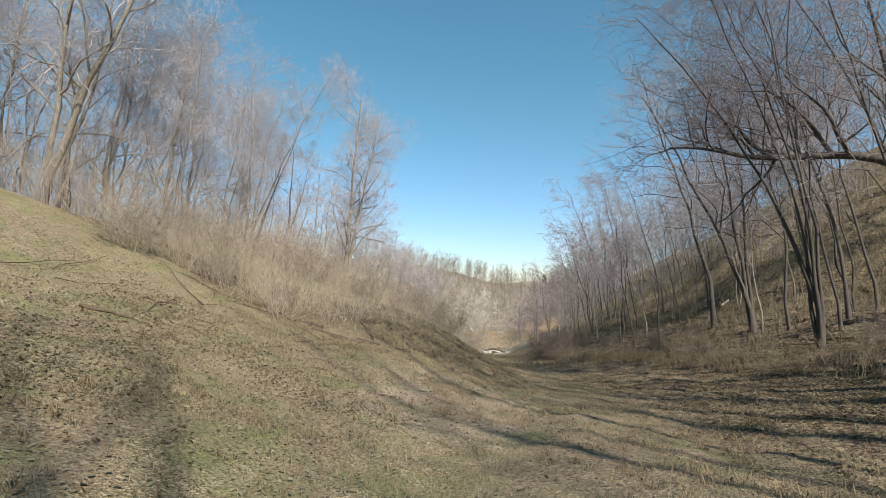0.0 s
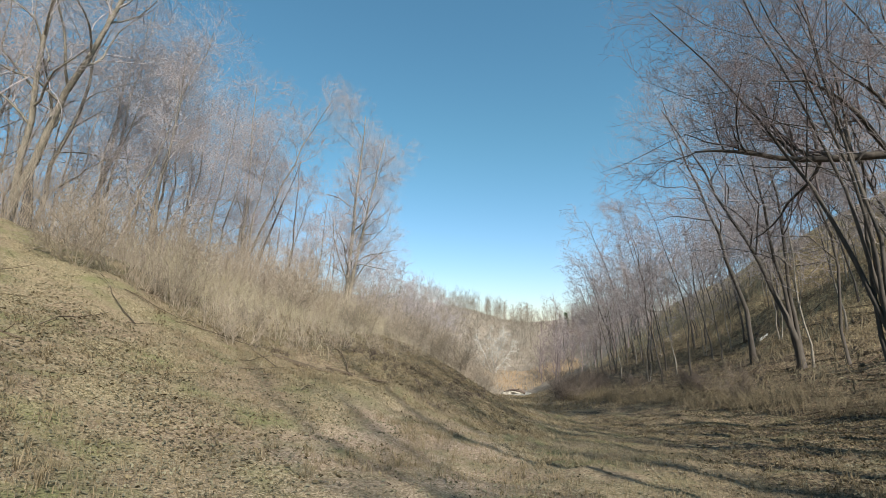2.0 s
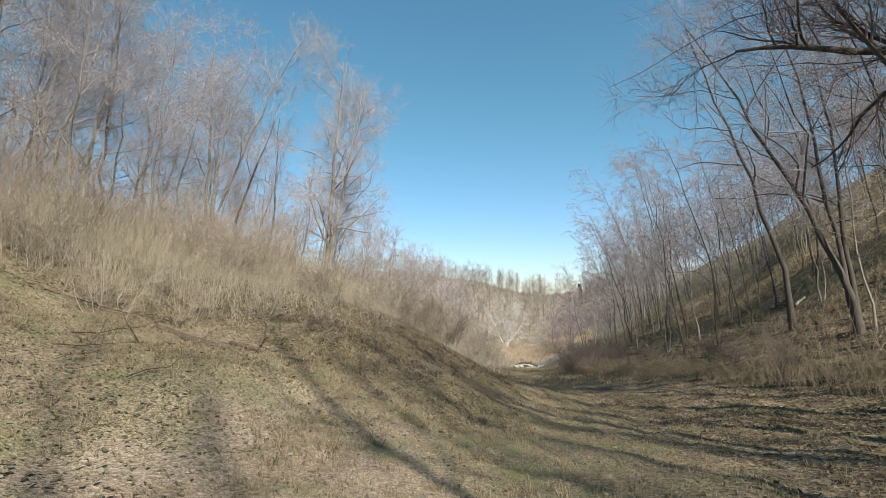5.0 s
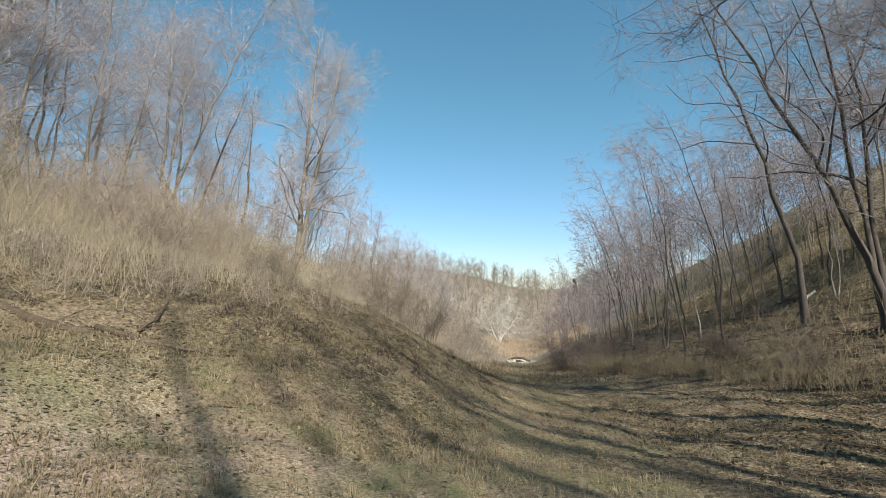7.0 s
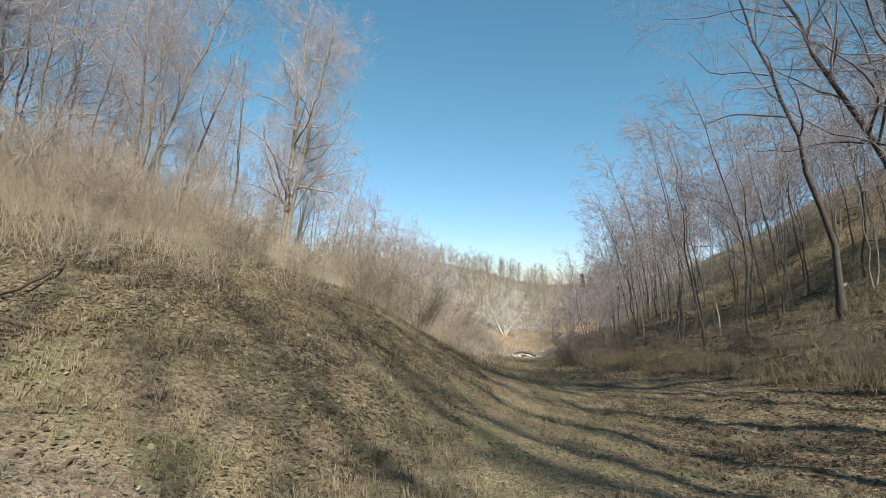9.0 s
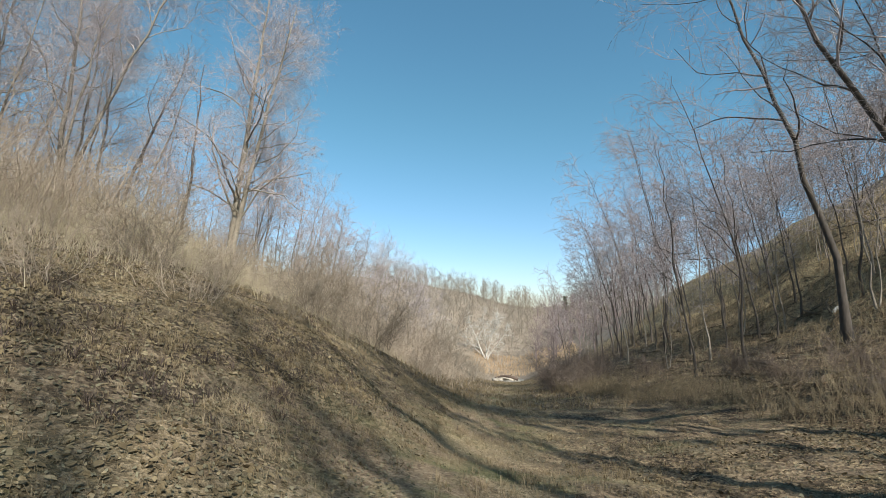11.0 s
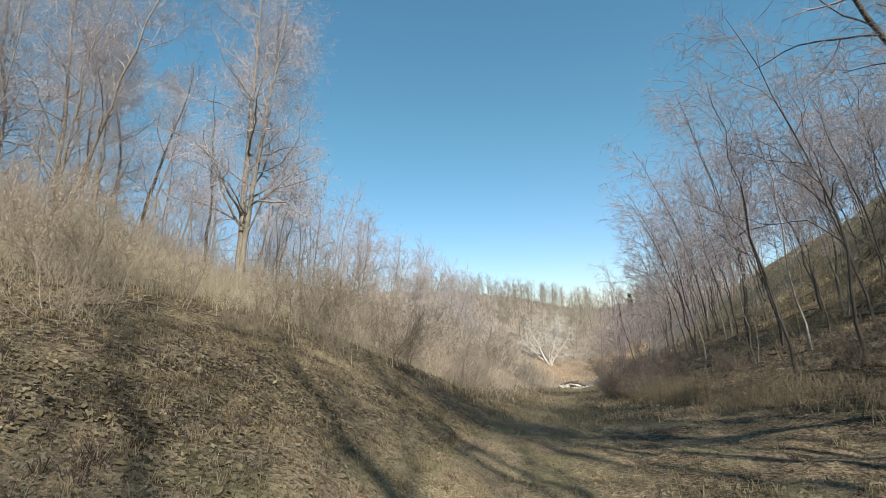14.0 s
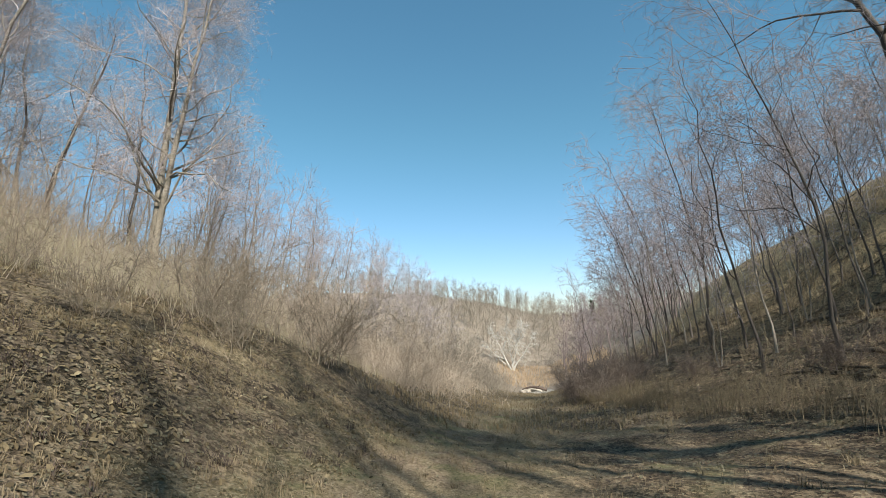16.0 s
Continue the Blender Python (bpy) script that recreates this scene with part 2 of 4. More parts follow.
M_OAK = material("oak_leaves", [(0.08, (0.032, 0.023, 0.013)), (0.42, (0.105, 0.079, 0.044)), (0.70, (0.226, 0.176, 0.101)), (0.95, (0.462, 0.384, 0.241))], (0.8, 12.0), bump=0, spread=0.32, through_light=0.15)
M_CLING = material("clinging_leaves", [(0.2, (0.30, 0.20, 0.13)), (0.8, (0.58, 0.44, 0.33))], (2.0, 12.0), bump=0, spread=0.2, through_light=0.4)
M_ROT = material("rotten_wood", [(0.25, (0.031, 0.022, 0.015)), (0.5, (0.090, 0.066, 0.043)), (0.75, (0.186, 0.147, 0.100))], (2.0, 22.0), bump=0.9, spread=0.06, stretch=(1, 1, 0.3))
M_STONE = material("pale_stone", [(0.3, (0.14, 0.12, 0.095)), (0.5, (0.33, 0.29, 0.235)), (0.7, (0.52, 0.47, 0.385))], (1.2, 10.0), bump=0.8, spread=0.1)
M_PINE = material("pine_needles", [(0.2, (0.015, 0.03, 0.014)), (0.8, (0.05, 0.075, 0.03))], (0.8, 6.0), bump=0, spread=0.15)
M_DARK_STEMS = material("dark_stems", [(0.15, (0.03, 0.022, 0.018)), (0.5, (0.085, 0.062, 0.05)), (0.85, (0.17, 0.13, 0.10))], (0.7, 5.0), bump=0, spread=0.2)
M_BRIAR = material("briar_stems", [(0.15, (0.055, 0.042, 0.034)), (0.5, (0.135, 0.105, 0.085)), (0.85, (0.25, 0.20, 0.16))], (0.7, 5.0), bump=0, spread=0.2)
M_BRUSH_RED = material("broom_stems", [(0.15, (0.276, 0.187, 0.116)), (0.5, (0.517, 0.374, 0.233)), (0.85, (0.690, 0.575, 0.404))], (0.4, 4.0), bump=0, spread=0.2, through_light=0.2)


# ---- the lie of the land ----
def soft(d, w):
    return w * np.log1p(np.exp(np.clip(d / w, -40, 40)))


def ease(a, b, v):
    k = np.clip((v - a) / (b - a), 0, 1)
    return k * k * (3 - 2 * k)


def wave(x, y, k, seed):
    """A smooth, irregular field between about -1 and 1."""
    r = np.random.RandomState(seed)
    out = 0
    for _ in range(6):
        a, p, f = r.uniform(0, 6.28), r.uniform(0, 6.28), k * r.uniform(0.6, 1.7)
        out = out + np.sin(f * (x * math.cos(a) + y * math.sin(a)) + p)
    return out / 3.2


def ground(x, y):
    """Height of the ravine floor, its sunny bank and its wooded slope."""
    x, y = np.asarray(x, float), np.asarray(y, float)
    z = -1.25 - 0.1375 * np.clip(y, -30, 128) + (21.5 - 0.12 * np.clip(x + 20, -70, 60)) * ease(125, 250, y)
    xl = np.interp(y, [-20, 0, 8, 16, 25, 33, 50, 120, 200], [-2.2, -2.0, -0.9, 1.2, 1.0, 0.1, -1, -3, -3])
    xr = np.interp(y, [-20, 5, 15, 27, 42, 60, 120, 200], [8, 8, 7.6, 7.2, 5, 5.5, 6, 8])
    sl = np.interp(y, [-20, 6, 10, 14, 17, 21, 25, 40, 200], [0.22, 0.25, 0.30, 0.37, 0.56, 0.74, 0.76, 0.5, 0.46])
    top = np.interp(y, [-20, 12, 17, 21, 25, 32, 100, 200], [7, 6.0, 4.6, 5.0, 6.0, 10, 24, 30])
    d = soft(xl - x, 0.6)
    left = top * (1 - np.exp(-sl * d / top))
    left = left + 0.24 * soft(np.clip(-6.6 - x, -60, 7), 0.8) * (1 - ease(12, 21, y)) * (0.3 + 0.7 * ease(3, 12, y))
    left = left + 0.08 * soft(np.clip(-8.5 - x, -60, 26), 1.5) * (1 - ease(22, 34, y))
    d = soft(x - xr, 0.9)
    right = 0.1 * soft(np.clip(x, -50, 90) - 3.5, 0.7) + 220 * (1 - np.exp(-(0.245 * d + 1.5 * ease(38, 62, y) * (1 - np.exp(-d / 4)) + 0.5 * soft(d - 12.5, 2.5)) / 220))
    right = right + 0.55 * wave(x, y, 0.35, 8) * ease(4, 14, x - xr)
    z = z + (left + right) * (1 - 0.75 * ease(120, 230, y))
    near = 1 - ease(60, 140, np.hypot(x, y - 10))
    z = z + near * (0.07 * (1 + 1.6 * ease(9, 15, x)) * wave(x, y, 0.9, 3) + 0.05 * wave(x, y, 2.6, 4) + 0.026 * wave(x, y, 7.0, 5))
    return z + 0.5 * wave(x, y, 0.12, 6) * ease(8, 30, np.abs(x - 2)) * ease(20, 60, y) + 2.0 * wave(x, y, 0.03, 7) * ease(120, 260, y)


# ---- mesh helpers ----
def mesh_of(name, verts, faces, mat, smooth=True):
    me = bpy.data.meshes.new(name)
    me.from_pydata(np.asarray(verts).reshape(-1, 3).tolist(), [], faces if isinstance(faces, list) else faces.tolist())
    me.materials.append(mat)
    if smooth:
        me.polygons.foreach_set("use_smooth", [True] * len(me.polygons))
    return me


def part(name, data, parent, label=""):
    ob = new(name, data)
    ob.parent = parent
    return tagged(ob, label)


def unit(v):
    return v / np.maximum(np.linalg.norm(v, axis=-1, keepdims=True), 1e-9)


def tubes(pts, rad, sides):
    """Tapered tubes round the lines pts (N, K, 3) with the radii rad (N, K)."""
    pts, rad = np.asarray(pts, float), np.asarray(rad, float)
    n, k, _ = pts.shape
    tan = unit(np.gradient(pts, axis=1))
    ref = np.where(np.abs(tan[..., :1]) > 0.8, np.array([0, 1.0, 0]), np.array([1.0, 0, 0]))
    u = unit(np.cross(tan, ref))
    v = np.cross(tan, u)
    a = np.arange(sides) * 2 * math.pi / sides
    rings = pts[:, :, None] + rad[:, :, None, None] * (np.cos(a)[:, None] * u[:, :, None] + np.sin(a)[:, None] * v[:, :, None])
    base = (np.arange(n)[:, None, None] * k + np.arange(k - 1)[None, :, None]) * sides
    s, s2 = np.arange(sides)[None, None], (np.arange(sides) + 1)[None, None] % sides
    faces = np.stack([base + s, base + s2, base + s2 + sides, base + s + sides], -1).reshape(-1, 4)
    return rings.reshape(-1, 3), faces


def joined(*pieces):
    verts, faces, at = [], [], 0
    for v, f in pieces:
        verts.append(v)
        faces.extend((np.asarray(f) + at).tolist())
        at += len(v)
    return np.concatenate(verts), faces


def spawn(rng, pts, rad, per, steps, span, length, angle, up=0.0, wander=0.15, thick=0.6, least=0.004, fall=0.5, pull=(0, 0, 0)):
    """Side shoots of the lines pts: per of them on each, from span[0] to span[1] of its length."""
    n, k, _ = pts.shape
    t = (np.arange(per) + rng.rand(n, per)) / per * (span[1] - span[0]) + span[0]
    f = np.clip(t * (k - 1), 0, k - 1.001)
    i = f.astype(int)
    w = (f - i)[..., None]
    row = np.arange(n)[:, None]
    pos = pts[row, i] * (1 - w) + pts[row, i + 1] * w
    r0 = rad[row, i] * (1 - w[..., 0]) + rad[row, i + 1] * w[..., 0]
    tan = unit(pts[row, i + 1] - pts[row, i])
    side = unit(np.cross(tan, unit(rng.randn(n, per, 3))))
    ang = np.radians(angle) * rng.uniform(0.7, 1.3, (n, per, 1))
    d = unit(np.cos(ang) * tan + np.sin(ang) * side + np.array([0, 0, up]))
    size = length * (1 - fall * (t - span[0]) / max(span[1] - span[0], 1e-6)) * rng.uniform(0.6, 1.25, (n, per))
    pos, d, size, r0 = pos.reshape(-1, 3), d.reshape(-1, 3), size.ravel(), np.maximum(r0.ravel() * thick, least)
    out = [pos]
    for _ in range(steps - 1):
        d = unit(d + wander * rng.randn(len(d), 3) + np.array([0, 0, up * 0.35]) + np.array(pull) * 0.2)
        pos = pos + d * (size / (steps - 1))[:, None]
        out.append(pos)
    r = np.maximum(r0[:, None] * np.linspace(1, 0.25, steps), least * 0.7)
    return np.stack(out, 1), r


def stem(rng, height, lean, radius, steps=12, bend=0.35, wander=0.075):
    """One tapered trunk line from the ground, lean: how far its top stands off its foot."""
    s = np.linspace(0, 1, steps)
    p = np.stack([lean[0] * s ** (1 + bend), lean[1] * s ** (1 + bend), height * s], 1)
    p[1:] += np.cumsum(rng.randn(steps - 1, 3) * np.array([1, 1, 0.2]) * wander * height / steps, 0)
    p[0, 2] = -0.35
    r = radius * (1 - 0.86 * s ** 0.85)
    r[0] *= 1.5
    return p[None], r[None]


def bare_tree(name, rng, height, leans, radius, limbs=7, start=0.35, reach=0.42, angle=48, dense=1.0, bark=None, twig=None, up=0.1, least=0.006, deep=True, pull=(0, 0, 0), bend=0.35, thick=0.5, wander=0.085, fall=0.6, sway=0.17):
    """A leafless broadleaf under one Empty: a trunk for each (lean x, lean y, height factor), limbs and a crown of fine twigs."""
    bark, twig = bark or M_BARK, twig or M_TWIG
    root = new(name)
    crown = []
    for k, (lx, ly, part_h) in enumerate(leans):
        h = height * part_h
        tp, tr = stem(rng, h, (lx, ly), radius * (1 if k == 0 else 0.78), bend=bend, wander=wander)
        if len(leans) > 1:
            a = math.atan2(ly + 0.01, lx)
            tp = tp + np.array([math.cos(a), math.sin(a), 0]) * radius * 0.75
        part("trunk", mesh_of("trunk", *tubes(tp, tr, 9), bark), root)
        lp, lr = spawn(rng, tp, tr, limbs, 9, (start, 0.95), h * reach, angle, up=up, wander=sway, thick=thick, fall=fall, pull=pull)
        for j in range(len(lp)):
            part("limb", mesh_of("limb", *tubes(lp[j : j + 1], lr[j : j + 1], 6), bark), root)
        upper = np.stack([np.interp(np.linspace(0.45, 1, 9), np.linspace(0, 1, 12), c) for c in tp[0].T], 1)[None]
        both = np.concatenate([lp, upper]), np.concatenate([lr, np.interp(np.linspace(0.45, 1, 9), np.linspace(0, 1, 12), tr[0])[None]])
        bp, br = spawn(rng, *both, int(9 * dense), 6, (0.15, 0.98), h * reach * 0.44, 54, up=up * 0.4, wander=sway * 1.1, thick=0.62, least=least * 1.8, fall=0.45, pull=pull)
        cp, cr = spawn(rng, bp, br, int(7 * dense), 3 if deep else 2, (0.12, 1.0), h * reach * 0.21, 50, up=up * 0.3, wander=0.18, thick=0.6, least=least, fall=0.3)
        crown += [tubes(bp, br, 4), tubes(cp, cr, 3)]
        if deep:
            dp, dr = spawn(rng, cp, cr, 4, 2, (0.15, 1.0), h * reach * 0.1, 46, up=up * 0.3, wander=0.2, thick=0.75, least=least * 0.8, fall=0.2)
            crown.append(tubes(dp, dr, 3))
    part("crown", mesh_of("crown", *joined(*crown), twig), root, "fine bare twigs")
    return root


def set_at(ob, x, y, turn=0.0, size=1.0, sink=0.0):
    ob.matrix_basis = pose(x, y, float(ground(x, y)) - sink, 0, 0, turn) @ Matrix.Scale(size, 4)
    return ob


def copy_at(ob, x, y, turn=0.0, size=1.0, sink=0.0):
    c = copy_thing(ob, Matrix.Identity(4))
    return set_at(c, x, y, turn, size, sink)


# ---- ground: one sheet from the ravine to the horizon ----
def spaced(lo, hi, fine_lo, fine_hi, step, grow):
    mid = list(np.arange(fine_lo, fine_hi + step, step))
    up, s = [mid[-1]], step
    while up[-1] < hi:
        s *= grow
        up.append(up[-1] + s)
    down, s = [mid[0]], step
    while down[-1] > lo:
        s *= grow
        down.append(down[-1] - s)
    return np.array(down[:0:-1] + mid + up[1:])


gx, gy = spaced(-900, 900, -10, 14, 0.22, 1.07), spaced(-300, 1500, -1, 40, 0.22, 1.06)
X, Y = np.meshgrid(gx, gy)
Z = ground(X, Y)
idx = np.arange(X.size).reshape(X.shape)
quads = np.stack([idx[:-1, :-1], idx[:-1, 1:], idx[1:, 1:], idx[1:, :-1]], -1).reshape(-1, 4)
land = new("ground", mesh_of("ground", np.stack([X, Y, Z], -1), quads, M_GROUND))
tagged(land, "ravine floor and banks of leaf litter and dry grass", "ground", kind="structure")

# ---- trees of the wooded slope ----
rng = np.random.RandomState(11)

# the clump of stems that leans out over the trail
clump = bare_tree("leaning_tree", rng, 13.5, [(-5.0, 1.4, 0.9), (-4.2, 0.2, 1.05), (-2.6, -0.4, 1.05), (-1.5, 0.9, 1.0), (-0.5, 0.2, 1.0), (-3.6, -1.0, 0.9)], 0.085, limbs=8, start=0.42, reach=0.4, angle=50, dense=0.8, bark=M_DARK_SHADED, twig=M_TWIG_DARK, up=0.05, least=0.0042, pull=(-0.3, 0, 0), bend=0.75, wander=0.06, sway=0.18)
tagged(set_at(clump, 10.8, 16.4), "dark many-stemmed bare tree leaning out from the slope", "tree")


def reaching_tree():
    """A bare tree whose long low bough reaches level over the trail."""
    r = np.random.RandomState(23)
    root = new("reaching_tree")
    tp, tr = stem(r, 12.0, (-1.6, 1.0), 0.2)
    part("trunk", mesh_of("trunk", *tubes(tp, tr, 10), M_DARK_SHADED), root)
    s = np.linspace(0, 1, 14)
    bough = np.stack([-0.25 - 7.6 * s, 0.25 + 1.2 * s, 4.5 + 3.0 * s - 2.6 * s * s + 0.14 * np.sin(9 * s) + 3.4 * np.maximum(s - 0.66, 0) ** 1.3], 1)[None]
    br = (0.185 * (1 - 0.82 * s))[None]
    part("limb", mesh_of("limb", *tubes(bough, br, 9), M_DARK_SHADED), root, "long level bough")
    lp, lr = spawn(r, tp, tr, 8, 9, (0.4, 0.95), 4.8, 40, up=0.25, wander=0.13, thick=0.6, fall=0.5)
    for j in range(len(lp)):
        part("limb", mesh_of("limb", *tubes(lp[j : j + 1], lr[j : j + 1], 6), M_DARK_SHADED), root)
    up_, ur = spawn(r, bough, br, 12, 9, (0.25, 1.0), 4.0, 52, up=0.2, wander=0.17, thick=0.62, least=0.012, fall=0.45)
    for j in range(len(up_)):
        part("limb", mesh_of("limb", *tubes(up_[j : j + 1], ur[j : j + 1], 5), M_DARK_SHADED), root)
    allp, allr = np.concatenate([lp, up_]), np.concatenate([lr, ur])
    bp, b2 = spawn(r, allp, allr, 10, 6, (0.1, 1.0), 1.7, 40, up=0.12, wander=0.17, thick=0.6, least=0.008, fall=0.4)
    cp, cr = spawn(r, bp, b2, 6, 4, (0.15, 1.0), 0.75, 38, up=0.05, wander=0.18, thick=0.65, least=0.006, fall=0.3)
    dp, dr = spawn(r, cp, cr, 3, 3, (0.2, 1.0), 0.36, 36, up=0.0, wander=0.2, thick=0.7, least=0.0045, fall=0.2)
    part("crown", mesh_of("crown", *joined(tubes(bp, b2, 4), tubes(cp, cr, 3), tubes(dp, dr, 3)), M_TWIG_DARK), root, "fine bare twigs")
    return root


tagged(set_at(reaching_tree(), 14.6, 16.6), "dark bare tree with a long level bough over the trail", "tree")

over = bare_tree("spreading_tree", np.random.RandomState(33), 12.5, [(-4.6, 0.8, 1.0), (-2.2, -0.8, 1.05), (-0.6, 0.8, 0.95)], 0.14, limbs=8, start=0.34, reach=0.46, angle=52, dense=0.9, bark=M_DARK_SHADED, twig=M_TWIG, up=0.06, least=0.0045, pull=(-0.5, 0, 0.05))
tagged(set_at(over, 13.4, 25.1), "dark bare tree with boughs spreading over the trail", "tree")


def wood(name, makers, label, group, places, near, fr, spread):
    """Plants a wood from a few kinds of tree, the finer-twigged ones nearest."""
    used = set()
    for x, y, k, size in places:
        fine = near(x, y)
        ob = makers[(k, fine)]
        turn = fr.uniform(-spread, spread)
        if (k, fine) in used:
            copy_at(ob, x, y, turn, size)
        else:
            used.add((k, fine))
            tagged(set_at(ob, x, y, turn, size), label, "tree", group=group)
    for key, ob in makers.items():
        if key not in used:
            for o in (*ob.children_recursive, ob):
                bpy.data.objects.remove(o)


# kinds of slender tree: height, stems, radius, where the limbs begin, how many
SLOPE = [(13.5, [(-3.4, 0.3, 1)], 0.066, 0.26, 11), (12.0, [(-2.2, -0.4, 1)], 0.06, 0.26, 10), (14.5, [(-4.6, 0.5, 1)], 0.08, 0.28, 12), (11.0, [(-1.2, 0.0, 1)], 0.052, 0.24, 10), (12.5, [(-3.6, 0.6, 1), (-1.2, -0.5, 0.9)], 0.064, 0.28, 8)]
SLOPE.append((20.0, [(-3.0, 0.4, 1)], 0.16, 0.42, 8))
SLOPE += [(11.5, [(-2.0, 0.4, 1)], 0.05, 0.24, 9), (10.0, [(-1.4, -0.3, 1), (0.3, 0.3, 0.9)], 0.044, 0.24, 7), (16.0, [(-3.4, 1.0, 1)], 0.15, 0.4, 10)]
makers = {}
for k, (h, leans, r, st, nl) in enumerate(SLOPE):
    for fine in (True, False):
        makers[(k, fine)] = bare_tree("slope_tree", np.random.RandomState(40 + k), h, leans, r, limbs=nl, start=st, reach=0.36 if k == 5 else 0.36, angle=46, dense=0.25 if k == 5 else 0.6 if fine else 0.6, bark=M_DARK_SHADED if k < 6 or k == 8 else M_BARK, twig=M_TWIG_SLOPE, up=0.08, least=0.006 if k == 5 else 0.0065 if fine else 0.011, deep=fine and k != 5, pull=(-0.25, 0, 0.03), wander=0.07 if k in (2, 8) else 0.13, thick=0.5, bend=0.5, sway=0.2)
# the trees that stand out one by one: place, kind, size
PLACES = [(9.9, 33.3, 1, 0.85), (10.9, 31.2, 0, 0.82), (14.0, 30.8, 8, 1.0), (12.6, 45.8, 0, 1.1), (14.2, 50.5, 0, 1.15), (14.6, 56.0, 1, 1.2), (13.7, 39.5, 3, 0.62), (15.1, 39.0, 1, 0.95), (14.6, 36.4, 3, 0.85), (14.0, 60.0, 2, 1.15),
          (12.2, 58.0, 2, 0.95), (16.5, 39.2, 6, 0.9), (18.5, 36.7, 0, 0.9), (19.1, 43.0, 1, 0.95), (11.2, 52.0, 4, 0.95), (10.4, 64.0, 6, 0.95), (9.2, 72.0, 1, 1.0), (12.4, 17.9, 1, 0.9), (12.2, 15.2, 0, 1.0), (16.2, 22.5, 4, 0.95), (17.4, 28.6, 6, 1.0), (21.0, 33.0, 1, 1.0), (17.6, 46.5, 0, 0.95), (19.0, 52.0, 4, 1.0),
          (13.6, 19.2, 2, 0.95), (12.8, 21.4, 0, 0.95), (14.8, 17.6, 2, 1.0), (15.4, 20.2, 1, 1.05), (13.2, 24.2, 6, 0.9), (12.0, 37.2, 6, 0.95), (12.6, 41.4, 1, 1.0), (11.0, 40.2, 7, 0.85), (10.6, 47.6, 6, 1.0), (12.8, 48.6, 3, 1.0), (13.4, 53.4, 6, 1.1), (16.2, 43.2, 7, 1.0), (17.8, 40.2, 3, 1.0), (20.2, 38.4, 6, 1.0), (16.8, 33.4, 7, 0.9), (11.4, 60.6, 0, 1.0), (10.2, 56.4, 7, 1.0)]
fr = np.random.RandomState(5)
for y0, y1, x0, x1, n, kinds, lo, hi in ((38, 66, 15.5, 30, 16, (1, 3, 6, 7), 0.7, 1.0), (50, 115, 11.5, 30, 30, (0, 1, 4, 6), 0.75, 1.1), (24, 80, 20, 38, 42, (6, 7, 3), 0.6, 1.0), (36, 105, 34, 62, 46, (6, 7), 0.8, 1.2), (14, 34, 20, 34, 16, (1, 4, 6), 0.8, 1.1)):
    for _ in range(n):
        PLACES.append((fr.uniform(x0, x1), fr.uniform(y0, y1), fr.choice(kinds), fr.uniform(lo, hi)))
# the taller wood behind the start, whose shadows fall across the trail and the bank
for x, y in ((9.5, 3.0), (12.5, 8.0), (16.5, 11.5), (13.0, 1.0), (8.4, -3.5), (11.5, -5.5), (15.5, -2.5), (18.5, 3.5), (6.8, -9.0), (9.8, -11.5), (13.5, -10.0), (17.0, -8.5), (20.5, -3.0), (5.2, -14.5), (8.6, -17.5), (12.0, -16.0), (16.0, -15.0), (20.0, -12.0), (22.5, 6.0), (10.5, -23.0), (15.0, -22.0), (19.5, -20.0), (9.0, 9.4), (9.6, 6.2), (10.8, 10.8), (12.4, 11.6), (8.0, 0.5), (15.0, 0.5), (17.6, -1.2), (16.2, -5.2), (14.4, 4.0), (18.6, -6.2), (12.0, -2.2)):
    PLACES.append((x, y, 5, 0.85 + 0.02 * (int(7 * x + 3 * y) % 8)))
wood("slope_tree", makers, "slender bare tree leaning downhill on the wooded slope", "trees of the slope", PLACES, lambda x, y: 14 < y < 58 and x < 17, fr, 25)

# ---- trees of the sunny bank ----
main = bare_tree("tall_tree", np.random.RandomState(164), 14.2, [(0.7, 0.2, 1.0), (2.3, 0.3, 0.88)], 0.18, limbs=20, start=0.16, reach=0.29, angle=60, dense=1.2, up=0.06, least=0.0042, pull=(0.06, 0, 0.08), bend=0.12, thick=0.4, wander=0.045, bark=M_BARK_LIT, fall=0.25, sway=0.2)
r_ = np.random.RandomState(77)
crown_ = np.array([v.co[:] for v in next(o for o in main.children if o.name.startswith("crown")).data.vertices])
crown_ = crown_[(crown_[:, 2] > 1.5) & (crown_[:, 2] < 6.0)]
at_ = crown_[r_.randint(0, len(crown_), 380)]
n_ = len(at_)
u_, v_ = unit(r_.randn(n_, 3)) * 0.055, unit(r_.randn(n_, 3)) * 0.032
part("leaves", mesh_of("leaves", np.stack([at_ - u_, at_ + v_, at_ + u_, at_ - v_], 1), np.arange(n_ * 4).reshape(-1, 4), M_CLING, False), main, "few pale dead leaves still clinging")
tagged(set_at(main, -9.9, 31.0), "tall grey bare tree standing on the grassy bank", "tree")
thin = bare_tree("thin_tree", np.random.RandomState(62), 12.4, [(0.9, 0.2, 1)], 0.12, limbs=5, start=0.45, reach=0.22, angle=60, dense=0.35, bark=M_DARK_SHADED, twig=M_TWIG_DARK, up=0.1, least=0.012, deep=False)
tagged(set_at(thin, -17.0, 37.0), "thin sparse bare tree with broken side boughs", "tree")
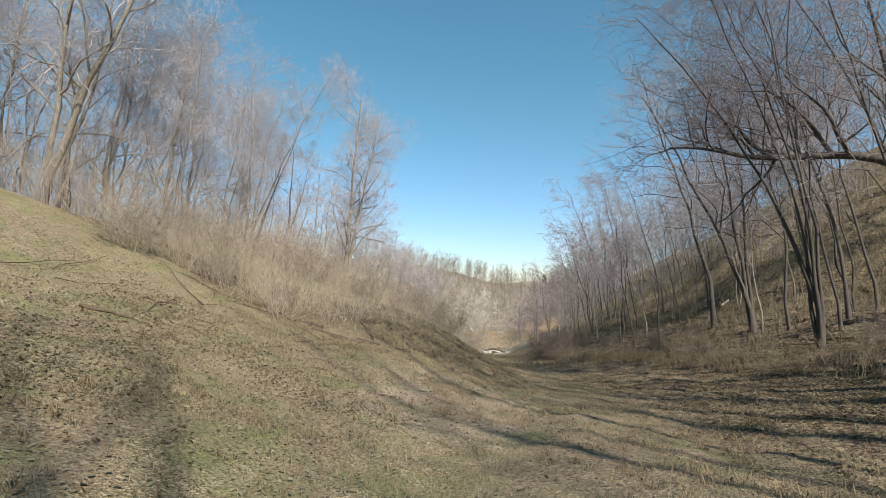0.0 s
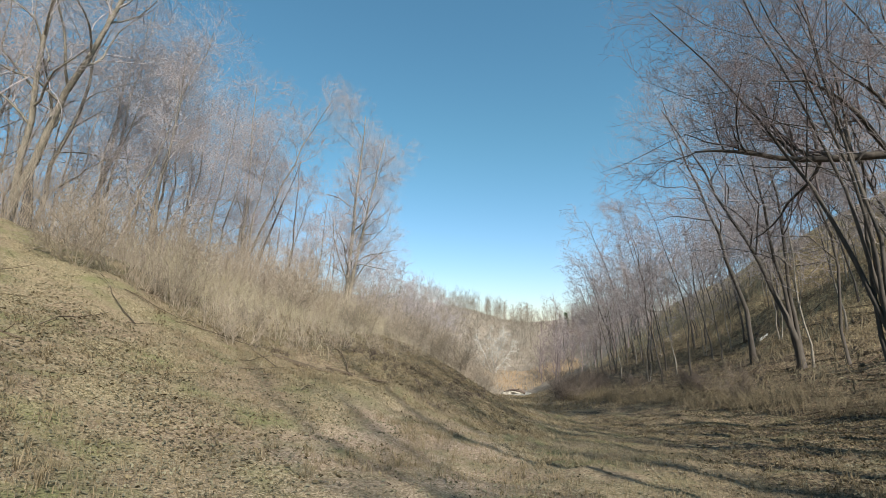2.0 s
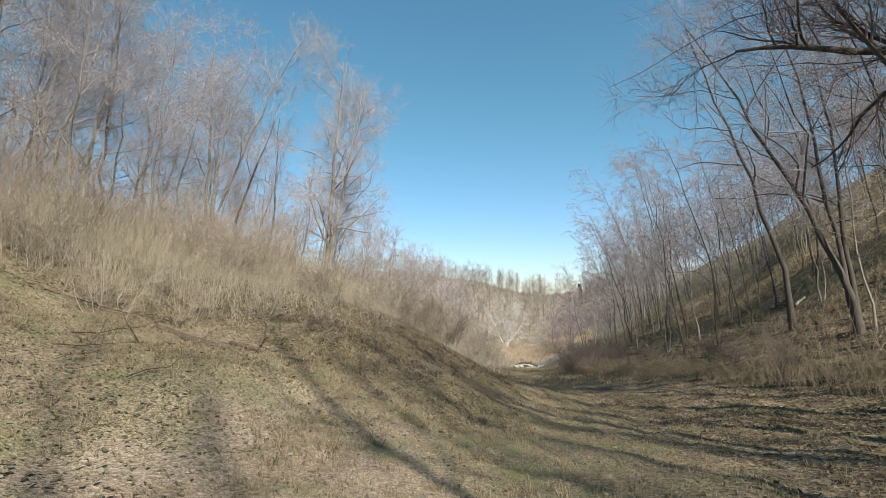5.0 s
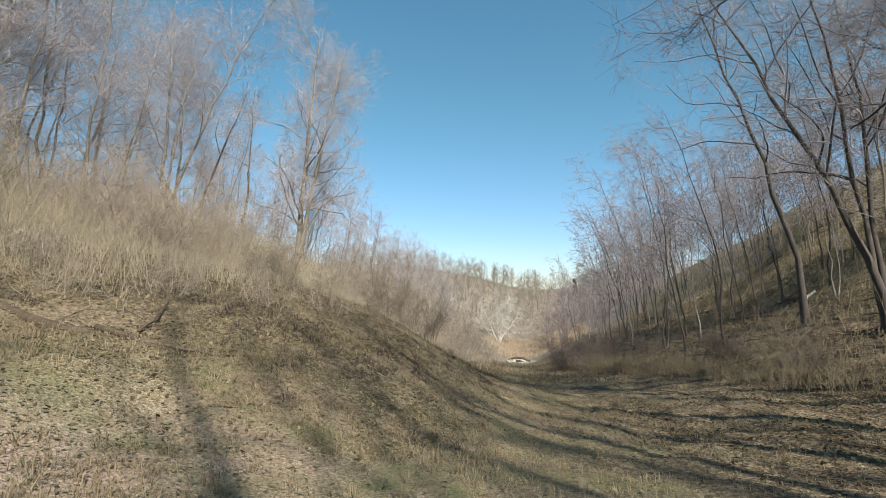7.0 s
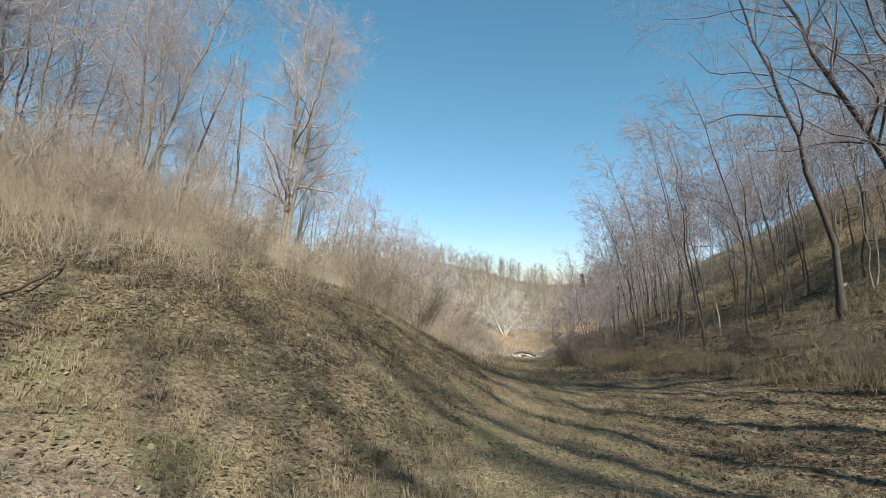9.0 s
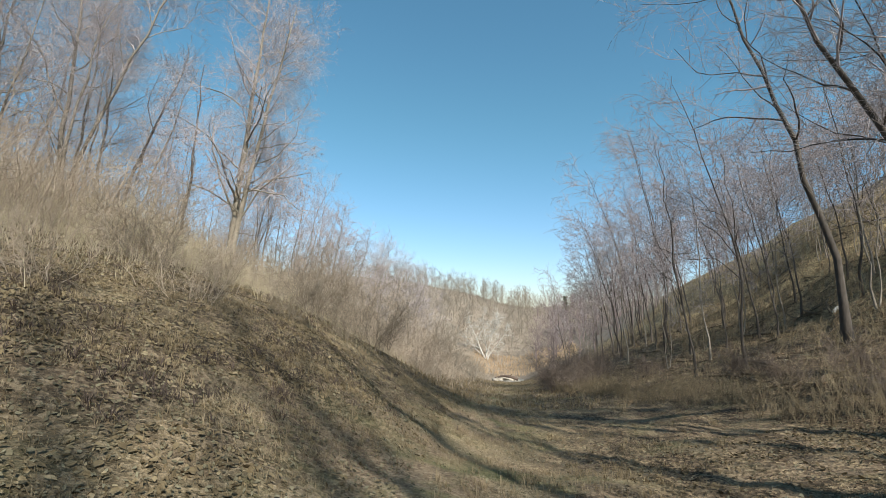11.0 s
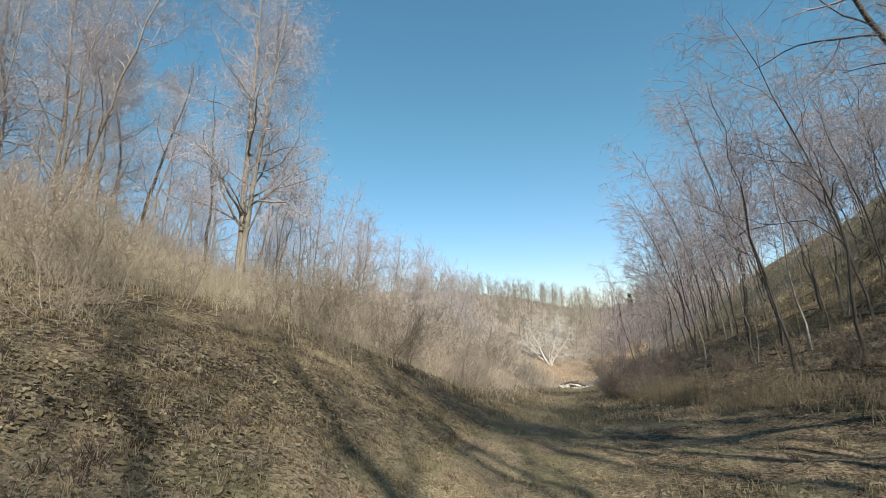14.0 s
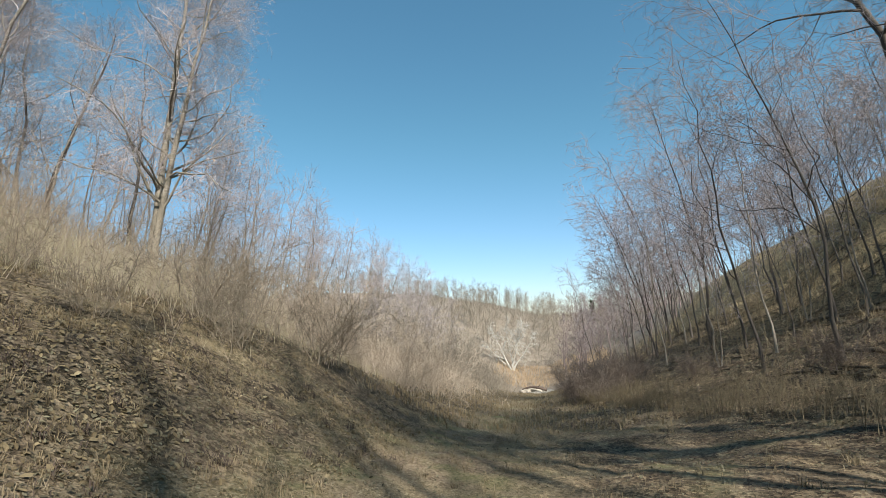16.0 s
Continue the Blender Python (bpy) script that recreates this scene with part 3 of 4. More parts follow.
bent = bare_tree("bent_tree", np.random.RandomState(63), 10.0, [(2.6, 0.2, 1)], 0.13, limbs=6, start=0.55, reach=0.33, angle=52, dense=0.7, bark=M_DARK_SHADED, twig=M_TWIG, up=0.08, least=0.009, deep=False, pull=(0.4, 0, 0))
tagged(set_at(bent, -17.4, 33.0), "bent bare tree on the bank", "tree")
double = bare_tree("double_tree", np.random.RandomState(64), 13.0, [(0.5, 0.2, 1.0), (5.0, 0.2, 0.95)], 0.12, limbs=10, start=0.3, reach=0.34, angle=46, dense=1.1, up=0.12, least=0.005)
tagged(set_at(double, -15.6, 28.0), "grey bare tree with two spreading trunks", "tree")
big = bare_tree("leaning_tree", np.random.RandomState(65), 15.0, [(6.0, 0.5, 1.0), (2.5, -1.0, 1.0)], 0.17, limbs=15, start=0.22, reach=0.36, angle=48, dense=1.1, up=0.1, least=0.005, bend=0.1, bark=M_BARK_LIT)
tagged(set_at(big, -17.6, 16.2), "grey bare tree leaning far over the bank", "tree")

BANK = [(14.0, [(1.8, 0.3, 1)], 0.105, 0.32, 10), (12.5, [(2.8, -0.4, 1), (0.2, 0.6, 0.95)], 0.085, 0.36, 8), (15.0, [(1.0, 0.5, 1)], 0.12, 0.36, 11), (11.0, [(2.4, 0.0, 1)], 0.075, 0.3, 9)]
makers = {}
for k, (h, leans, r, st, nl) in enumerate(BANK):
    for fine in (True, False):
        makers[(k, fine)] = bare_tree("bank_tree", np.random.RandomState(80 + k), h, leans, r, limbs=nl + 2, start=st * 0.5, reach=0.37, angle=46, dense=1.05 if fine else 0.75, up=0.09, least=0.0042 if fine else 0.0085, deep=fine, wander=0.12, thick=0.46)
PLACES = [(-13.6, 18.9, 3, 0.8), (-16.9, 22.0, 0, 0.95), (-18.0, 24.5, 1, 1.0), (-15.6, 25.6, 3, 0.8), (-19.5, 19.0, 2, 1.0), (-20.0, 28.5, 0, 0.9), (-21.5, 13.5, 1, 1.0), (-22.0, 32, 2, 0.85),
          (-17.0, 11.0, 3, 1.0), (-22, 9, 0, 1.0), (-24, 17, 2, 1.0), (-25, 22, 1, 0.95), (-27, 26, 0, 0.9), (-25, 30, 3, 0.95), (-7.5, 46, 3, 0.6), (-6.2, 51, 1, 0.6), (-9.5, 53, 0, 0.6), (-11.5, 44, 3, 0.7), (-8.5, 60, 1, 0.7), (-12, 58, 0, 0.65), (-7, 68, 3, 0.75), (-13, 50, 1, 0.65), (-8.8, 42, 3, 0.5), (-10.2, 48, 3, 0.6), (-6.8, 56, 3, 0.6), (-14, 64, 2, 0.6), (-9, 75, 0, 0.6), (-16, 56, 0, 0.6),
          (-13.8, 22.5, 3, 0.8), (-14.8, 27.2, 0, 0.75), (-16.8, 30.2, 1, 0.85), (-19.0, 33.0, 0, 0.9), (-18.8, 26.6, 2, 0.8), (-14.2, 30.4, 3, 0.75), (-20.6, 23.0, 1, 0.95), (-16.0, 19.6, 3, 0.9), (-18.4, 21.0, 1, 0.85)]
fr = np.random.RandomState(6)
for _ in range(24):
    y = fr.uniform(36, 62)
    PLACES.append((-11.5 - fr.uniform(0, 14) - 0.12 * (y - 36), y, fr.randint(4), fr.uniform(0.62, 0.9)))
for _ in range(26):
    y = fr.uniform(35, 66)
    PLACES.append((np.interp(y, [35, 66], [-4.5, -6]) - fr.uniform(0, 9), y, fr.choice([0, 1, 3]), fr.uniform(0.4, 0.68)))
for _ in range(22):
    PLACES.append((fr.uniform(-32, -18.5), fr.uniform(5, 33), fr.randint(4), fr.uniform(0.95, 1.15)))
for _ in range(26):
    y = fr.uniform(2, 44)
    x = -np.interp(y, [0, 30, 46], [19, 23, 29]) - abs(fr.normal(0, 1)) * 13
    PLACES.append((x, y, fr.randint(4), fr.uniform(0.75, 1.05)))
wood("bank_tree", makers, "grey sunlit bare tree in the wood on the bank", "trees of the bank", PLACES, lambda x, y: x > -20 and y < 34, fr, 40)

# ---- far woods, pines and the pale tree by the wash ----
white = bare_tree("pale_tree", np.random.RandomState(91), 13.5, [(-6.0, 0, 0.9), (3.5, 0.5, 1.0), (7.0, 0, 0.75), (-1.0, 1, 1.0), (-9.0, 0, 0.6), (1.5, -0.5, 0.85)], 0.30, limbs=9, start=0.22, reach=0.38, angle=50, dense=0.7, bark=M_PALE, twig=M_PALE, up=0.06, least=0.03, deep=False, bend=0.05, wander=0.2, sway=0.24)
tagged(set_at(white, -4.6, 150.0), "pale barked bare tree beside the wash", "tree")


def far_woods(n, area, seed, heights, mat, name, label):
    r = np.random.RandomState(seed)
    pts, rad, tw = [], [], []
    for _ in range(n):
        x, y = area(r)
        h = r.uniform(*heights)
        p, q = stem(r, h, (r.uniform(-1, 1), 0), h * 0.008 + 0.02, steps=5)
        p = p + np.array([x, y, float(ground(x, y))])
        pts.append(p[0])
        rad.append(q[0])
    pts, rad = np.array(pts), np.array(rad)
    lp, lr = spawn(r, pts, rad, 15, 4, (0.1, 0.97), np.mean(heights) * 0.45, 50, up=0.15, wander=0.16, thick=0.6, least=0.03, fall=0.45)
    bp, br = spawn(r, lp, lr, 5, 2, (0.1, 1.0), np.mean(heights) * 0.2, 44, up=0.15, wander=0.2, thick=0.7, least=0.026, fall=0.3)
    ob = new(name, mesh_of(name, *joined(tubes(pts, rad, 4), tubes(lp, lr, 3), tubes(bp, br, 3)), mat))
    return tagged(ob, label, "trees", kind="stuff")


far_woods(420, lambda r: (r.uniform(-95, 95), r.uniform(165, 300)), 7, (6, 12), M_FAR, "far_woods", "grey bare woods on the far hill")
far_woods(150, lambda r: (-7 - abs(r.normal(0, 1)) * 22, r.uniform(48, 150)), 8, (3, 7), M_FAR, "far_thicket", "low bare trees on the sunny far bank")
far_woods(70, lambda r: (9 + abs(r.normal(0, 1)) * 22, r.uniform(95, 175)), 9, (9, 15), M_TWIG_DARK, "far_slope_woods", "dark bare woods down the shaded slope")


def pine(seed, h):
    r = np.random.RandomState(seed)
    root = new("pine_tree")
    tp, tr = stem(r, h, (0.2, 0), h * 0.016, steps=8)
    part("trunk", mesh_of("trunk", *tubes(tp, tr, 6), M_DARK_SHADED), root)
    lp, lr = spawn(r, tp, tr, 52, 4, (0.06, 0.98), h * 0.24, 74, up=0.05, wander=0.1, thick=0.4, fall=0.8)
    bp, br = spawn(r, lp, lr, 9, 2, (0.15, 1.0), 0.85, 42, up=0.12, wander=0.1, thick=1.0, least=0.10, fall=0.3)
    part("crown", mesh_of("crown", *joined(tubes(lp, lr, 4), tubes(bp, br * 1.4, 3)), M_PINE), root, "dark green needles")
    return tagged(root, "dark green pine on the far ridge", "pine tree", group="pines of the far ridge")


p1 = set_at(pine(3, 9), 23.5, 205)
for x, y, s in ((20, 212, 0.6), (27, 208, 0.75), (33, 216, 0.6)):
    copy_at(p1, x, y, x * 40, s)


# ---- brush, weeds and tall grass ----
def stems_field(name, n, area, seed, height, radius, mat, label, category, lean=0.22, side=2, steps=3, side_len=0.4, sides=3, clump=1.1, grow=None):
    """A thicket of upright dry stems with side shoots."""
    r = np.random.RandomState(seed)
    xy = np.array([area(r) for _ in range(n)])
    z = ground(xy[:, 0], xy[:, 1])
    h = r.uniform(height[0], height[1], n) * r.uniform(0.6, 1.0, n)
    h = h * (0.5 + 0.5 * np.clip(0.5 + 0.9 * wave(xy[:, 0], xy[:, 1], clump, seed + 1), 0, 1.2))
    if grow:
        h = h * grow(xy[:, 0], xy[:, 1])
    d = r.normal(0, lean, (n, 2))
    s = np.linspace(0, 1, steps)
    p = np.stack([xy[:, :1] + d[:, :1] * h[:, None] * s ** 1.6, xy[:, 1:] + d[:, 1:] * h[:, None] * s ** 1.6, z[:, None] - 0.04 + h[:, None] * s], -1)
    p[:, 1:] += r.normal(0, 0.02, (n, steps - 1, 3)) * h[:, None, None]
    rad = radius * r.uniform(0.6, 1.4, (n, 1)) * np.linspace(1, 0.4, steps)
    pieces = [tubes(p, rad, sides)]
    if side:
        q, qr = spawn(r, p, rad, side, 3, (0.3, 0.95), side_len, 34, up=0.35, wander=0.15, thick=0.75, least=radius * 0.45, fall=0.3)
        pieces.append(tubes(q, qr, 3))
    ob = new(name, mesh_of(name, *joined(*pieces), mat))
    return tagged(ob, label, category, kind="stuff")


def bank_edge(y):
    return np.interp(y, [0, 8, 14, 20, 26, 31, 36, 50, 120], [-10.5, -9.6, -7.4, -5.9, -5.0, -4.8, -4.2, -3.5, -5])


def crest_band(r, y0, y1, depth):
    y = r.uniform(y0, y1)
    return bank_edge(y) - abs(r.normal(0, 1)) * depth + r.normal(0, 1.3) + 0.9 * wave(np.array([0.0]), np.array([y]), 1.3, 12)[0], y


def deeper(x, y):
    """Low at the edge of the brush, full height behind it."""
    return 0.3 + 0.7 * ease(-1.0, 3.2, bank_edge(y) - x)


stems_field("tall_grass", 8500, lambda r: crest_band(r, 14.5, 36, 2.6), 21, (0.8, 2.1), 0.005, M_STRAW, "tall straw coloured dead grass along the bank", "grass", lean=0.24, side=1, side_len=0.3, grow=deeper)
stems_field("brush", 4600, lambda r: crest_band(r, 13, 40, 4.0), 22, (0.8, 3.4), 0.006, M_BRUSH, "grey brown leafless brush along the bank", "brush", lean=0.45, side=3, side_len=0.5, grow=deeper)
stems_field("brush", 4200, lambda r: crest_band(r, 30, 75, 6), 23, (0.9, 2.8), 0.014, M_BRUSH, "pale brown brush down the sunny bank", "brush", clump=0.7, lean=0.5, side=3, side_len=0.6, grow=deeper)
stems_field("brush", 4600, lambda r: crest_band(r, 70, 138, 16), 24, (1.5, 3.8), 0.03, M_FAR, "pale brown brush on the far bank", "brush", clump=0.3, lean=0.7, side=2, side_len=1.2)
stems_field("far_brush", 6500, lambda r: (r.uniform(-70, 60), r.uniform(155, 270)), 28, (1.2, 4.0), 0.05, M_FAR, "grey brown brush over the far hill", "brush", lean=0.85, side=2, side_len=1.5, clump=0.15)
stems_field("undergrowth", 3000, lambda r: (-15.5 - abs(r.normal(0, 1)) * 11, r.uniform(1, 46)), 29, (1.0, 6.5), 0.011, M_TWIG, "grey leafless undergrowth in the wood", "brush", lean=0.3, side=3, side_len=0.8)
stems_field("thicket", 1500, lambda r: (r.uniform(-19, -11.5), r.uniform(13.5, 31)), 30, (1.6, 5.0), 0.0075, M_BRUSH, "pale leafless thicket at the edge of the wood", "brush", lean=0.5, side=5, side_len=1.0, steps=4, clump=0.8)
stems_field("broom_grass", 2600, lambda r: (r.uniform(-9, 20), r.uniform(133, 156)), 25, (0.8, 1.8), 0.05, M_BRUSH_RED, "ruddy broom grass beyond the wash", "grass", side=0)
stems_field("weeds", 3800, lambda r: (lambda y: (np.interp(y, [8, 15, 27, 42, 60], [9.6, 8.4, 7.9, 5.4, 6]) + abs(r.normal(0, 1)) * 1.5 - 0.3, y))(r.uniform(10, 50)), 26, (0.3, 1.15), 0.006, M_WEED_SHADED, "dry brown weeds at the foot of the slope", "weeds", lean=0.36, side=4, side_len=0.3)
stems_field("slope_brush", 2800, lambda r: (r.uniform(16, 62), r.uniform(18, 110)), 37, (0.5, 2.6), 0.014, M_WEED_SHADED, "thin brown brush along the top of the wooded slope", "brush", lean=0.35, side=4, side_len=0.6, clump=0.5)
stems_field("slope_weeds", 4200, lambda r: (r.uniform(11, 36), r.uniform(20, 68)), 36, (0.25, 0.8), 0.012, M_WEED_SHADED, "dry brown weeds scattered over the wooded slope", "weeds", clump=0.6, lean=0.45, side=3, side_len=0.3)
stems_field("saplings", 800, lambda r: (r.uniform(10, 34), r.uniform(14, 70)), 27, (0.8, 3.2), 0.011, M_WEED_SHADED, "thin bare saplings on the wooded slope", "saplings", lean=0.2, side=5, side_len=0.5, steps=5)


def shrub(name, seed, h, n, mat, spread=0.45, least=0.005):
    r = np.random.RandomState(seed)
    root = new(name)
    s = np.linspace(0, 1, 7)
    a = r.uniform(0, 6.28, n)
    out = r.uniform(0.15, 1, n) * spread * h
    hh = h * r.uniform(0.35, 1, n)
    foot = h * r.uniform(0.02, 0.3, (n, 1))
    p = np.stack([np.cos(a)[:, None] * (foot + out[:, None] * s), np.sin(a)[:, None] * (foot + out[:, None] * s), -0.05 + hh[:, None] * s], -1)
    p[:, 1:] += np.cumsum(r.normal(0, 0.026, (n, 6, 3)), 1) * h
    rad = 0.0062 * h * r.uniform(0.5, 1, (n, 1)) * np.linspace(1, 0.3, 7) ** 0.8
    for j in range(n):
        part("stem", mesh_of("stem", *tubes(p[j : j + 1], rad[j : j + 1], 5), mat), root)
    bp, br = spawn(r, p, rad, 11, 3, (0.05, 1), h * 0.34, 58, up=0.14, wander=0.24, thick=0.6, least=least * 0.9, fall=0.5)
    cp, cr = spawn(r, bp, br, 8, 2, (0.05, 1), h * 0.15, 52, up=0.1, wander=0.2, thick=0.7, least=least * 0.8, fall=0.3)
    part("crown", mesh_of("crown", *joined(tubes(bp, br, 3), tubes(cp, cr, 3)), mat), root, "fine twigs")
    return root


s1 = tagged(set_at(shrub("shrub", 31, 2.6, 12, M_SHRUB, 0.5), -3.4, 25.6), "leafless brown shrub on the bank", "shrub", group="shrubs")
s2 = tagged(set_at(shrub("shrub", 32, 1.9, 11, M_SHRUB, 0.5), -5.6, 21.6), "leafless brown shrub on the bank", "shrub", group="shrubs")
s4 = tagged(set_at(shrub("shrub", 34, 3.0, 11, M_BRUSH, 0.42), -8.6, 19.4), "tall pale leafless shrub in the grass of the bank", "shrub", group="pale shrubs")
for x, y, t, s in ((-9.6, 17.6, 20, 0.9), (-7.9, 21.4, 80, 1.0), (-9.6, 21.8, 140, 1.15), (-10.6, 19.6, 200, 1.1), (-10.6, 24.6, 320, 1.2), (-12.0, 22.4, 170, 1.2),
                   (-11.4, 16.4, 230, 0.95), (-12.6, 18.4, 290, 1.1), (-7.6, 33.0, 70, 1.2), (-5.4, 36.5, 130, 1.3), (-8.4, 38.0, 190, 1.3), (-13.5, 25.5, 250, 1.2), (-12.0, 29.0, 310, 1.2)):
    copy_at(s4, x, y, t, s)
s3 = tagged(set_at(shrub("shrub", 33, 2.6, 24, M_BRIAR, 0.6), 5.4, 43.5), "dark leafless shrub at the foot of the slope", "shrub", group="dark shrubs")
for ob, x, y, t, s in [(s2, -6.4, 22.4, 40, 0.9), (s1, -4.3, 27.6, 80, 1.1), (s1, -2.6, 29.0, 10, 1.1), (s4, -3.8, 31.5, 50, 1.2), (s2, -8.7, 13.8, 120, 0.9), (s2, -10.2, 12.4, 10, 1.0), (s1, -10.8, 16.4, 10, 0.9),
                       (s4, -1.9, 34.5, 10, 1.2), (s4, -3.2, 38, 70, 1.3), (s4, -2.5, 43, 100, 1.3), (s4, -6.0, 35, 100, 1.3), (s4, -3.5, 50, 140, 1.4), (s2, -7.6, 18.6, 140, 0.9), (s2, -4.6, 22.9, 30, 0.6), (s4, -5.3, 14.3, 15, 0.42), (s4, -4.5, 15.6, 75, 0.4), (s4, -6.1, 13.1, 135, 0.5), (s4, -3.5, 17.4, 195, 0.4), (s2, -6.8, 15.2, 255, 0.6), (s4, -3.0, 19.6, 35, 0.45), (s2, -2.7, 22.6, 35, 0.6), (s1, -2.2, 25.2, 95, 0.7),
                       (s3, 6.8, 45, 40, 1.0), (s3, 5.5, 47.0, 60, 1.05), (s3, 7.6, 42.0, 90, 0.85), (s3, 8.2, 47, 150, 1.0), (s3, 6.4, 50.5, 200, 1.0), (s3, 6.0, 41.0, 250, 0.7), (s3, 9.6, 26.5, 10, 0.45), (s3, 10.4, 30.5, 70, 0.5), (s3, 9.2, 22.0, 140, 0.4), (s3, 10.8, 13.5, 200, 0.5), (s3, 9.4, 38, 20, 0.5), (s3, 11.4, 26.5, 99, 0.5)]:
    copy_at(ob, x, y, t, s)


# ---- fallen wood, stump and stones ----
def log(name, seed, length, r0, r1, mat, sides=10, branches=2, arch=0.0):
    r = np.random.RandomState(seed)
    root = new(name)
    k = 12
    s = np.linspace(0, 1, k)
    p = np.stack([length * (s - 0.5), 0.06 * length * np.sin(s * 4 + seed) * 0.8 + np.cumsum(r.normal(0, 0.012, k)) * length * 0.5, r.normal(0, 0.012, k) + arch * np.sin(s * 3.1)], 1)[None]
    rad = (r0 + (r1 - r0) * s)[None] * r.uniform(0.9, 1.1, (1, k))
    v, f = tubes(p, rad, sides)
    f = f.tolist() + [list(range(sides))[::-1], list(range((k - 1) * sides, k * sides))]
    part("log_body", mesh_of("log_body", v, f, mat), root)
    if branches:
        bp, br = spawn(r, p, rad, branches, 6, (0.3, 0.95), length * 0.28, 48, up=0.15, wander=0.12, thick=0.5)
        for j in range(len(bp)):
            part("branch", mesh_of("branch", *tubes(bp[j : j + 1], br[j : j + 1], 5), mat), root)
    return root


def lay(ob, x, y, turn, lift, size=1.0):
    """Lays a log on the slope along the direction turn."""
    a = radians(turn)
    dx, dy = math.cos(a), math.sin(a)
    rise = float(ground(x + dx, y + dy) - ground(x - dx, y - dy)) / 2
    ob.matrix_basis = pose(x, y, float(ground(x, y)) + lift, 0, -math.degrees(math.atan(rise)), turn) @ Matrix.Scale(size, 4)
    return ob


lay(tagged(log("fallen_log", 3, 2.7, 0.08, 0.035, M_ROT, 10, 0), "brown rotten log lying across the bank", "log"), -3.9, 13.5, 7, 0.0)
lay(tagged(log("fallen_log", 9, 1.7, 0.045, 0.02, M_ROT, 9, 0), "thin broken log beside a rotten log", "log"), -3.1, 13.75, 3, 0.02)
lay(tagged(log("fallen_bough", 4, 3.0, 0.02, 0.008, M_ROT, 7, 4), "thin dark fallen bough in the leaves", "bough"), -4.2, 15.2, 116, 0.07)
lay(tagged(log("fallen_bough", 5, 1.2, 0.035, 0.02, M_ROT, 6, 1), "short fallen bough on the leaf litter", "bough"), -6.9, 8.0, 10, 0.03)
base_log = lay(tagged(log("fallen_log", 6, 4.5, 0.06, 0.03, M_ROT, 9, 4), "dark fallen log on the wooded slope", "log", group="logs of the slope"), 18.0, 40.0, 70, 0.12)
lr_ = np.random.RandomState(44)
for _ in range(22):
    x, y = lr_.uniform(11, 34), lr_.uniform(18, 66)
    c = copy_thing(base_log, Matrix.Identity(4))
    lay(c, x, y, lr_.uniform(35, 110), 0.08, lr_.uniform(0.5, 1.3))
lay(tagged(log("bleached_log", 7, 1.0, 0.08, 0.06, M_PALE, 9, 0), "bleached pale log on the wooded slope", "log"), 17.5, 36.8, 40, 0.10)


def snag(seed, h, r0):
    r = np.random.RandomState(seed)
    tp, tr = stem(r, h, (-0.2, 0.1), r0, steps=9, wander=0.03)
    tr = tr * np.linspace(1, 2.2, 9)
    v, f = tubes(tp, tr, 10)
    v[-10:, 2] += r.uniform(-0.25, 0.3, 10)
    return mesh_of("snag", v, f, M_DARK_SHADED)


tagged(set_at(new("snag", snag(12, 2.6, 0.11)), 16.6, 46.6), "broken dead tree stump standing on the slope", "stump")
tagged(set_at(new("snag", snag(13, 1.9, 0.17)), -15.3, 15.2), "dark broken stump on the leafy bank", "stump")


def slab(seed, sx, sy, sz):
    bm = bmesh.new()
    bmesh.ops.create_icosphere(bm, subdivisions=3, radius=1.0)
    for v in bm.verts:
        n = noise.noise(v.co * 1.7 + Vector((seed, 0, 0))) * 0.35 + noise.noise(v.co * 4 + Vector((0, seed, 0))) * 0.12
        v.co *= 1 + n
        v.co.x, v.co.y, v.co.z = v.co.x * sx, v.co.y * sy, max(min(v.co.z, 0.6 + n), -0.6) * sz
    me = bpy.data.meshes.new("rock")
    bm.to_mesh(me)
    bm.free()
    me.materials.append(M_STONE)
    return me


for k, (x, y, sx, sy, sz) in enumerate([(-0.4, 124, 1.3, 1.0, 1.1), (1.6, 126, 1.5, 1.2, 1.5), (4.2, 126, 1.6, 1.0, 0.8), (1.4, 119, 1.5, 0.7, 0.35), (4.0, 114, 1.8, 0.7, 0.2), (2.6, 110, 1.3, 0.5, 0.15)]):
    tagged(set_at(new("rock", slab(k * 7.3, sx, sy, sz)), x, y), "pale flat washed rock in the stream bed", "rock", group="rocks of the wash")
lay(tagged(log("driftwood_log", 14, 5.4, 0.16, 0.36, M_DARK_STEMS, 9, 6, 0.7), "dark crooked driftwood log across pale rocks", "log"), 1.4, 124.0, 10, 0.55)


def sticks(name, n, seed, area, label, stout=0.018):
    """Fallen branches lying every way on the ground."""
    r = np.random.RandomState(seed)
    p = np.array([area(r) for _ in range(n)])
    a, length = r.normal(1.3, 0.7, n), r.uniform(0.5, 2.4, n)
    s = np.linspace(-0.5, 0.5, 5)
    x = p[:, :1] + np.cos(a)[:, None] * length[:, None] * s + r.normal(0, 0.03, (n, 5))
    y = p[:, 1:] + np.sin(a)[:, None] * length[:, None] * s + r.normal(0, 0.03, (n, 5))
    q = np.stack([x, y, ground(x, y) + 0.04 + 0.1 * r.rand(n, 1) * (s + 0.5)], -1)
    rad = length[:, None] * stout * np.linspace(1, 0.4, 5)
    tw, tr = spawn(r, q, rad, 2, 4, (0.3, 0.9), 0.5, 40, up=0.2, thick=0.6)
    ob = new(name, mesh_of(name, *joined(tubes(q, rad, 5), tubes(tw, tr, 3)), M_ROT))
    return tagged(ob, label, "branches", kind="stuff")


